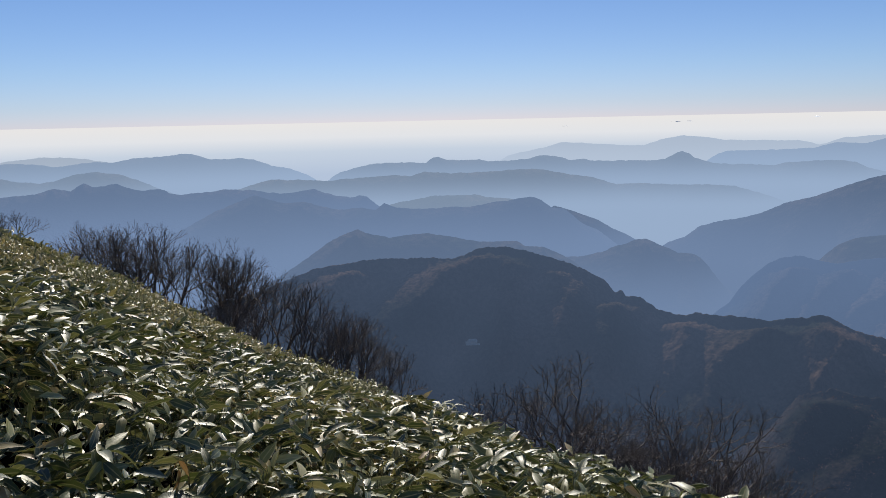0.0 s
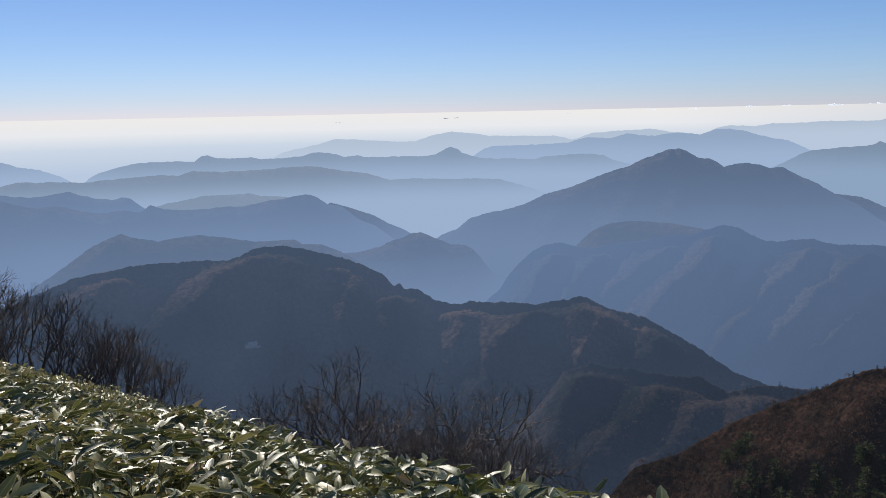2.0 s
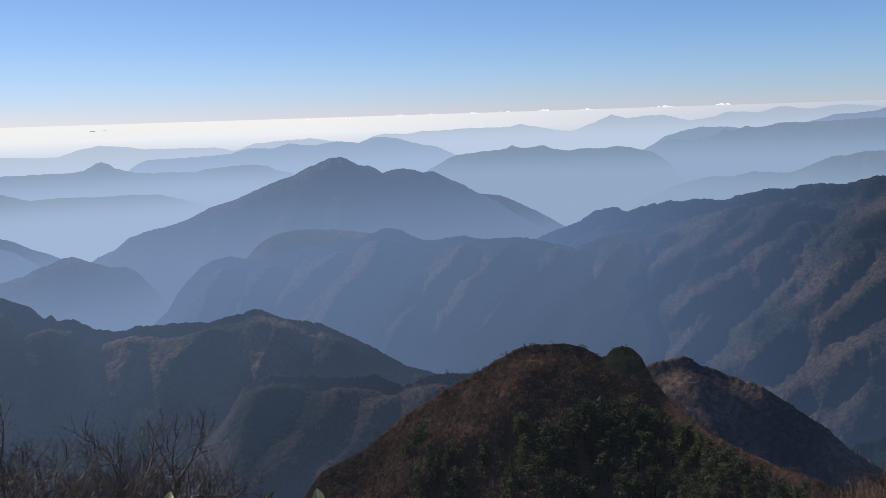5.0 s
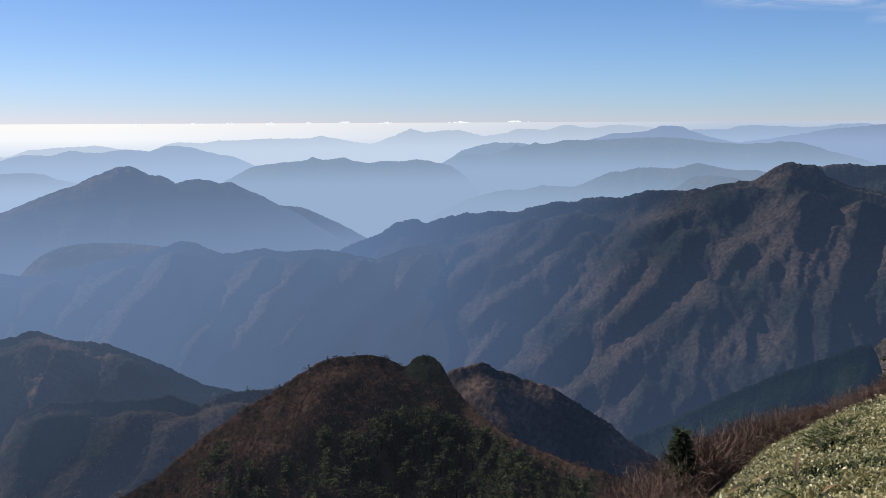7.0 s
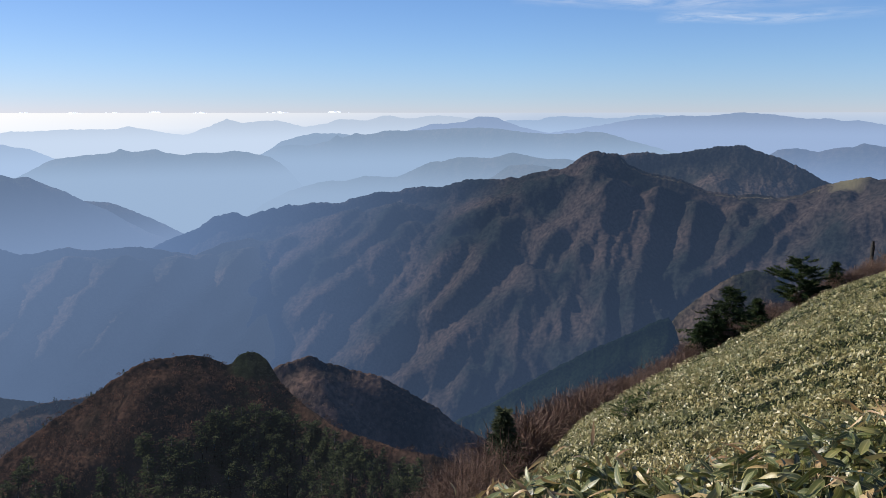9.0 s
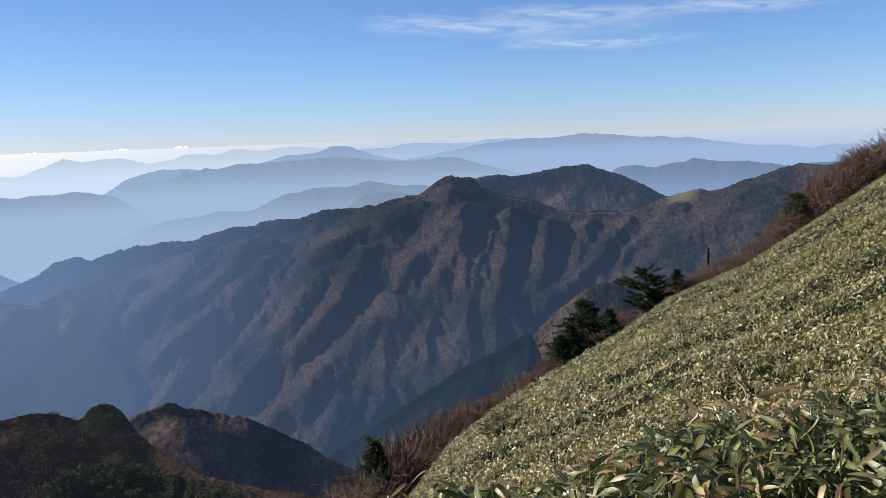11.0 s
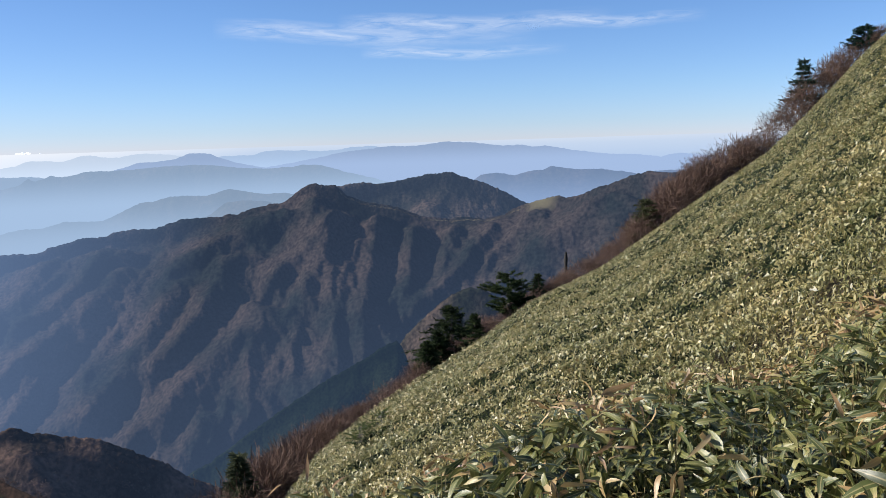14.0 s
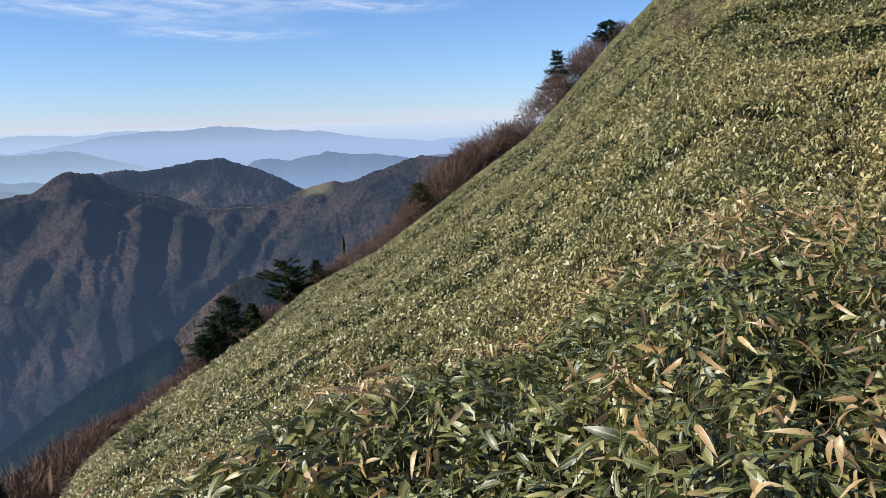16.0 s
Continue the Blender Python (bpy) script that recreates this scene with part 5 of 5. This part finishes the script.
TWIG_E = (-27.2, -26.2, -24.4, -21.6, -19.9, -18.2, -16.7, -14.6, -11.6, -9.0, -6.6, -3.8, -1.1, -0.2, 0.9, 2.0, 4.4, 5.5, 6.9)
for i in range(385):
    b = 82 + 31.5 * rs_.random() ** 0.85 if i < 190 else rs_.uniform(59.5, 83) if i < 315 else rs_.uniform(81.5, 96) if i < 360 else rs_.uniform(73, 84)
    d = float(rim(np.array([b]))[1][0])
    k = i % 4 + (4 if b > 70 else 0)
    t = shrubs[k]
    past = rs_.uniform(1.0, 8.0) if i < 190 else rs_.uniform(0.8, 6) if i < 265 else rs_.uniform(2, 24) if i < 315 else rs_.uniform(0.2, 1.2)
    el = float(np.interp(b, TWIG_B, TWIG_E)) - (2.2 * rs_.random() ** 1.6 if i < 190 else rs_.uniform(0, 2.0 if b < 70 else 1.2) if i < 315 else 0.2 + 1.4 * rs_.random())
    tall = min(max((d + past) * math.tan(radians(el)) - float(hill(np.array([b]), np.array([d + past]))[0]) + 0.4, 0.9), 7.5 if i < 190 else 6.0)
    c = copy_thing(t, stand(b, d + past, 360 * rs_.random(), tall / bush_tops[k]))
    tagged(c, group="shrubs along the rim")
# a few stunted shrubs that rise out of the bamboo grass high on the slope
for b, e, tall in ((116.9, 5.1, 1.3), (119.3, 6.7, 1.6), (122.4, 6.6, 1.2), (123.6, 6.8, 1.5), (125.2, 6.6, 1.3), (126.6, 6.5, 1.5)):
    reach = np.linspace(20, 140, 600)
    b_all = np.full(600, b)
    r0 = float(reach[np.argmin(np.abs(hill(b_all, reach) - reach * math.tan(radians(e))))])
    tagged(copy_thing(shrubs[4], stand(b, r0, 50 * b, tall / bush_tops[4], 0.3)), "stunted leafless shrub rising out of the bamboo grass", group="shrubs on the slope")
for t in shrubs:
    for o in (*t.children, t):
        bpy.data.objects.remove(o)

# conifers on the rim of the spur
for seed, b, past, el, wide, layered, mat, clear, label in (
        (1, 85.25, 1.5, -11.4, 0.9, False, M_FIR, 0.05, "dark green fir with drooping branches above brown shrubs"),
        (2, 89.5, 1.5, -9.2, 0.64, True, M_FIR, 0.16, "spreading dark pine with bare pale lower limbs"),
        (3, 91.5, 2, -9.3, 0.65, False, M_FIR, 0.1, "small green fir beside the spreading pine"),
        (4, 86.9, 2, -12.0, 0.62, False, M_FIR, 0.1, "small dark fir behind brown twigs"),
        (5, 69.75, 6, -20.2, 0.27, False, M_NEEDLE, 0.05, "dark green fir standing alone among brown shrubs"),
        (6, 108.5, 5, 4.5, 0.55, False, M_PINE, 0.42, "lone pine with layered blue-green crown on the skyline"),
        (7, 112.0, 4, 6.2, 0.6, True, M_PINE, 0.35, "low wind-bent dark pine on the skyline"),
        (8, 83.4, 1.5, -13.8, 0.6, False, M_FIR, 0.0, "low bushy green fir at the rim"),
        (9, 84.2, 2, -13.0, 0.55, False, M_FIR, 0.0, "low bushy green fir at the rim"),
        (10, 98.9, 5, -4.2, 0.75, False, M_OLIVE, 0.0, "small olive fir among leafless shrubs")):
    r = float(rim(np.array([b]))[1][0]) + past
    h = r * math.tan(radians(el)) - float(hill(np.array([b]), np.array([r]))[0]) + 0.5
    t = conifer(seed, h, wide * h, label, layered, mat, clear, 22 if layered else (11 if seed == 6 else 34), name="pine_tree" if layered or seed == 6 else "fir_tree")
    t.matrix_basis = stand(b, r, 40 * seed)

# low green pines in the bamboo grass
for seed, b, r, tall in ((21, 80.0, 36.0, 1.1), (22, 78.4, 33.0, 0.9)):
    t = conifer(seed, tall, 1.1 * tall, "low green dwarf pine among bamboo grass", True, M_DWARF, 0.1, 12, name="pine_tree")
    t.matrix_basis = stand(b, r, 0, sink=0.4)

# a dead black trunk
snag = new("dead_tree")
r = 108.0
h = r * math.tan(radians(-7.85)) - float(hill(np.array([93.43]), np.array([r]))[0]) + 0.5
line = [(0, 0, -0.3), (0.02, 0, h * 0.3), (-0.02, 0.03, h * 0.62), (0.03, 0.0, h * 0.85), (0, 0, h)]
part("trunk", tree_mesh("trunk", [tube(line, [0.26, 0.23, 0.19, 0.25, 0.13], 9), tube([(0, 0, h * 0.7), (0.22, 0.02, h * 0.74)], [0.07, 0.04], 5), tube([(0, 0, h * 0.55), (-0.24, 0, h * 0.57)], [0.06, 0.03], 5), tube([(0, 0, h * 0.9), (0.2, 0, h * 0.95)], [0.07, 0.03], 5)]), M_SNAG, snag)
snag.matrix_basis = stand(93.43, r)
tagged(snag, "broken black dead trunk standing above shrubs", "dead tree")


# ---- woods on the knoll and the low ridges ----
def brush_forest(grid, count, size, rows_limit, blades_each, clear_of=None, seed=0):
    """Leafless crowns as rounded domes of fine twigs."""
    rand = np.random.default_rng(seed)
    nb, nv, _ = grid.shape
    i, j = rand.uniform(1, nb - 2, count), 3 + (rows_limit * rand.random(count) ** 0.8) * (nv - 5)
    ii, jj = i.astype(int), j.astype(int)
    u, w = (i - ii)[:, None], (j - jj)[:, None]
    p = grid[ii, jj] * (1 - u) * (1 - w) + grid[ii + 1, jj] * u * (1 - w) + grid[ii, jj + 1] * (1 - u) * w + grid[ii + 1, jj + 1] * u * w
    low = np.interp(j, [3, 3 + 0.12 * nv], [0.5, 1.0])  # wind keeps the trees on the crest low
    if clear_of is not None:
        keep = np.hypot(*(p - clear_of)[:, :2].T) > 13
        p, low = p[keep], low[keep]
    count = len(p)
    tall = np.repeat(size * low * rand.uniform(0.55, 1.3, count), blades_each)
    wide = np.repeat(rand.uniform(0.36, 0.6, count), blades_each)
    m = count * blades_each
    out = rand.normal(0, 1, (m, 3))
    out /= np.linalg.norm(out, axis=1, keepdims=True)
    out[:, 2] = np.abs(out[:, 2])
    pos = np.repeat(p, blades_each, 0) + np.array([0, 0, 0.42]) * tall[:, None] + out * (tall * rand.uniform(0.6, 1.0, m))[:, None] * np.stack([wide, wide, 0 * wide + 0.42], -1)
    yaw = np.arctan2(out[:, 1], out[:, 0]) + rand.normal(0, 0.8, m)
    pitch = np.arctan2(out[:, 2] + 0.3, np.hypot(out[:, 0], out[:, 1])) + rand.normal(0, 0.45, m)
    return flakes(pos, yaw, pitch, rand.uniform(0, 3, m), tall * rand.uniform(0.06, 0.15, m), tall * rand.uniform(0.04, 0.11, m), 0.6), p


def woods(name, label, grid, count, size, limit, each, seed, clear_of=None, material=M_BRUSH):
    (v, f, u), _ = brush_forest(grid, count, size, limit, each, clear_of, seed)
    return tagged(part(name, raw_mesh(name, v, f), material), label, "woods", kind="stuff")


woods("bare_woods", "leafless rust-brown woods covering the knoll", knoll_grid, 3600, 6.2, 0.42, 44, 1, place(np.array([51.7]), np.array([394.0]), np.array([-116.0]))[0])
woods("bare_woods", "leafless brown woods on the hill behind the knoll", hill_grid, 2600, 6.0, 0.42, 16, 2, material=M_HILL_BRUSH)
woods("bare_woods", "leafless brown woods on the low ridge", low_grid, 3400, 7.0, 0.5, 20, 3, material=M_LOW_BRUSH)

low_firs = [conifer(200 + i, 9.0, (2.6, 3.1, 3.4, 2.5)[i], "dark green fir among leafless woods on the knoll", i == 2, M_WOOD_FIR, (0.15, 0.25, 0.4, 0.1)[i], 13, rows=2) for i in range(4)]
rk = random.Random(21)


def plant(grid, i, j, k, scale, group, label):
    p = grid[i, j]
    t = copy_thing(low_firs[k], pose(p[0], p[1], p[2] - 0.5, 0, 0, 360 * rk.random()) @ Matrix.Diagonal((scale, scale, scale, 1)))
    tagged(t, label, group=group)


# firs of the low ridge, their haze painted in as emission
M_FAR_FIR = painted_haze_material("firs_painted_haze", BLUE, 0.12, 0.12, -200, -400, fine=0.4, dark=(0.02, 0.03, 0.015), light=(0.045, 0.06, 0.03))


def fir_woods(label, places, material=M_NEEDLE):
    """Many small firs in one mesh, for stands too dense to tell apart."""
    out = []
    for p, k, scale in places:
        for o in low_firs[k].children:
            me = o.data
            v, f = np.empty(len(me.vertices) * 3), np.empty(len(me.loops), np.int32)
            me.vertices.foreach_get("co", v)
            me.loops.foreach_get("vertex_index", f)
            a = rk.uniform(0, 6.28)
            v = v.reshape(-1, 3) @ np.array([[math.cos(a), math.sin(a), 0], [-math.sin(a), math.cos(a), 0], [0, 0, 1]]) * scale + p
            out.append((v, f.reshape(-1, 4), np.zeros((len(f), 2))))
    v, f, _ = join(out)
    return tagged(part("fir_woods", raw_mesh("fir_woods", v, f, False), material), label, "woods", kind="stuff")


def column(bearings, b):
    return int(np.argmin(np.abs(bearings - b)))


WOOD_B, WOOD_E = (35.5, 38.7, 42, 47, 51.8, 56, 63.6), (-20.2, -21.5, -21.6, -19.8, -19.4, -21.2, -23.4)
flat = np.hypot(knoll_grid[..., 0], knoll_grid[..., 1])
knoll_el = np.degrees(np.arctan2(knoll_grid[..., 2], flat))
planted = 0
while planted < 240:
    i, j = rk.randrange(knoll_grid.shape[0]), rk.randrange(4, knoll_grid.shape[1])
    b, e = knoll_b[i], knoll_el[i, j]
    upper = float(np.interp(b, WOOD_B, WOOD_E))
    if not 35.5 < b < 64.5 or e > upper - 1.9 or e < -27.5 or rk.random() > (0.25 if b < 44 else (0.6 if b < 52 else 1.0)):
        continue
    plant(knoll_grid, i, j, rk.randrange(4), flat[i, j] / 300 * rk.uniform(0.85, 1.55), "firs on the knoll", "dark green fir among leafless woods on the knoll")
    planted += 1
tooth = knoll_grid[column(knoll_b, 50.2):column(knoll_b, 55.2), :38]
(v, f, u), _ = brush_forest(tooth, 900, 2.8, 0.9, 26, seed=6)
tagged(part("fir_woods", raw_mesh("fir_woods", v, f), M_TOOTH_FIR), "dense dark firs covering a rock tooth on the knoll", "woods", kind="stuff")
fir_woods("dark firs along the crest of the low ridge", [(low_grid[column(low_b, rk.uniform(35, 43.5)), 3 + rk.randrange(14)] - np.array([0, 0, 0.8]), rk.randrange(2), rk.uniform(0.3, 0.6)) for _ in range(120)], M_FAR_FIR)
for i in range(5):
    plant(knoll_grid, column(knoll_b, rk.uniform(36, 50)), 3, rk.randrange(3), rk.uniform(0.22, 0.36), "firs on the knoll", "small dark fir on the crest of the knoll")
for t in low_firs:
    for o in (*t.children, t):
        bpy.data.objects.remove(o)


# ---- clouds ----
mat, n, l, bsdf = shader("cirrus")
uv = n.new("ShaderNodeUVMap")
uv.uv_map = "blade"
stretch = n.new("ShaderNodeMapping")
stretch.inputs["Scale"].default_value = (4.0, 2.0, 1.0)
l.new(uv.outputs[0], stretch.inputs["Vector"])
wisp = n.new("ShaderNodeTexNoise")
wisp.inputs["Scale"].default_value, wisp.inputs["Detail"].default_value, wisp.inputs["Roughness"].default_value, wisp.inputs["Distortion"].default_value = 1.6, 8, 0.62, 0.6
l.new(stretch.outputs[0], wisp.inputs["Vector"])
split = n.new("ShaderNodeSeparateXYZ")
l.new(uv.outputs[0], split.inputs[0])
middle = ramp(n, l, split.outputs["Y"], [(0.0, (0, 0, 0)), (0.5, (1, 1, 1)), (1.0, (0, 0, 0))])
ends = ramp(n, l, split.outputs["X"], [(0.0, (0, 0, 0)), (0.12, (1, 1, 1)), (0.6, (0.8, 0.8, 0.8)), (1.0, (0, 0, 0))])
thick = mix_color(n, l, 1.0, ramp(n, l, wisp.outputs["Fac"], [(0.34, (0, 0, 0)), (0.85, (0.85, 0.85, 0.85))]), mix_color(n, l, 1.0, middle, ends, "MULTIPLY"), "MULTIPLY")
clear_part = n.new("ShaderNodeBsdfTransparent")
# the lit white of the wisps is put in as emission
cirrus_glow = n.new("ShaderNodeEmission")
cirrus_glow.inputs["Color"].default_value = (0.86, 0.89, 0.95, 1)
m = n.new("ShaderNodeMixShader")
l.new(thick, m.inputs["Fac"])
l.new(clear_part.outputs[0], m.inputs[1])
l.new(cirrus_glow.outputs[0], m.inputs[2])
l.new(m.outputs[0], n["Material Output"].inputs["Surface"])
for b0, b1, e0, e1, tall in ((69.8, 92, 7.8, 6.8, 1.7), (79.5, 94, 6.1, 5.95, 1.0), (78, 97, 8.0, 7.9, 1.6), (91, 103, 7.85, 7.6, 1.1)):
    k = np.linspace(0, 1, 30)
    side = np.linspace(-0.5, 0.5, 5)
    K, S = np.meshgrid(k, side, indexing="ij")
    e = np.radians(e0 + (e1 - e0) * K + tall * S + 0.12 * np.sin(K * 9))
    grid = place(b0 + (b1 - b0) * K, 4700 * np.cos(e) + 60 * S, 4700 * np.sin(e))
    f = grid_faces(30, 5)
    uvs = np.stack([K.ravel(), (S + 0.5).ravel()], -1)[f.ravel()]
    cloud = part("cloud", raw_mesh("cloud", grid.reshape(-1, 3), f, uv=uvs), mat)
    tagged(cloud, "thin white cirrus streak high in blue sky", "cloud", "cirrus streaks", "structure")

mat, n, l, bsdf = shader("cumulus")
bsdf.inputs["Base Color"].default_value = (0.85, 0.85, 0.87, 1)
bsdf.inputs["Roughness"].default_value = 1.0
soft_light = n.new("ShaderNodeBsdfTranslucent")
soft_light.inputs["Color"].default_value = (0.85, 0.85, 0.88, 1)
m = n.new("ShaderNodeMixShader")
m.inputs["Fac"].default_value = 0.5
l.new(bsdf.outputs[0], m.inputs[1])
l.new(soft_light.outputs[0], m.inputs[2])
l.new(m.outputs[0], n["Material Output"].inputs["Surface"])
shaded_cloud = mat
# sunlight on the white clouds is put in as emission; the first few have none
mat, n, l, bsdf = shader("glowing_cloud_backdrop")
bsdf.inputs["Base Color"].default_value = (0.9, 0.9, 0.9, 1)
bsdf.inputs["Emission Color"].default_value = (0.95, 0.95, 0.97, 1)
bsdf.inputs["Emission Strength"].default_value = 0.62
rc = random.Random(5)
for b0, e0, wide in ((15.9, -0.40, 0.65), (16.75, -0.38, 0.5), (8.5, -0.55, 0.5), (20.3, -0.45, 0.4), (24.5, -0.25, 0.5), (30, -0.08, 0.8), (32.6, -0.1, 0.9), (36.2, -0.02, 1.1), (38.4, 0.02, 0.8), (41.2, -0.02, 1.2), (43.5, 0.03, 1.0), (46.2, 0.04, 1.3), (49, 0.0, 1.2), (54, 0.02, 1.6), (58, 0.05, 1.8)):
    bm = bmesh.new()
    for i in range(9):
        k = rc.uniform(-1, 1)
        size = 4800 * radians(wide) * 0.10 * (1.1 - abs(k)) * rc.uniform(0.6, 1.2)
        bb, zz = radians(b0 + 0.5 * wide * k), 4800 * math.tan(radians(e0)) + size * 0.25
        made = bmesh.ops.create_icosphere(bm, subdivisions=2, radius=size, matrix=Matrix.Translation((4780 * math.sin(bb), 4780 * math.cos(bb), zz)) @ Matrix.Diagonal((1.3, 1.3, 0.42, 1)))
        for v in made["verts"]:
            v.co += v.normal * 0.2 * size * noise.noise(v.co / (size * 0.6))
    me = bpy.data.meshes.new("cloud")
    bm.to_mesh(me)
    bm.free()
    for poly in me.polygons:
        poly.use_smooth = True
    tagged(part("cloud", me, shaded_cloud if b0 < 20 else mat), "small flat white cloud low over the horizon", "cloud", "low clouds", "structure")

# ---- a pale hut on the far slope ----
# pale walls and roof; blue haze over them is painted as emission
M_HUT = painted_haze_material("pale_wall_painted_haze", BLUE, 0.22, 0.22, -300, -500, fine=0.02, broad=0.05, dark=(0.2, 0.2, 0.19), light=(0.24, 0.235, 0.225))
hut = new("mountain_hut")
for name, size, at in (("wall", (7, 4, 2.4), (0, 0, 2.4)), ("terrace", (11, 3.5, 0.7), (0, -5, 0.2)), ("annex", (3, 3, 1.8), (-8.5, 0, 1.8))):
    bm = bmesh.new()
    bmesh.ops.create_cube(bm, size=2, matrix=Matrix.Translation(at) @ Matrix.Diagonal((*size, 1)))
    bmesh.ops.bevel(bm, geom=bm.edges[:], offset=0.08, segments=1, affect="EDGES")
    me = bpy.data.meshes.new(name)
    bm.to_mesh(me)
    bm.free()
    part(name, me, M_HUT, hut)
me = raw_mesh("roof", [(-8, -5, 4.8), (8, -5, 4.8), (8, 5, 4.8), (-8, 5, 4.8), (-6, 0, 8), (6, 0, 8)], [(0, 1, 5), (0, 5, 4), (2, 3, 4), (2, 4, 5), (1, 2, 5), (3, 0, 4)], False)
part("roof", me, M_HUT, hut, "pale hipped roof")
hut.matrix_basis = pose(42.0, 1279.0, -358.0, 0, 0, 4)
tagged(hut, "small pale building seen through haze on a wooded slope", "building")
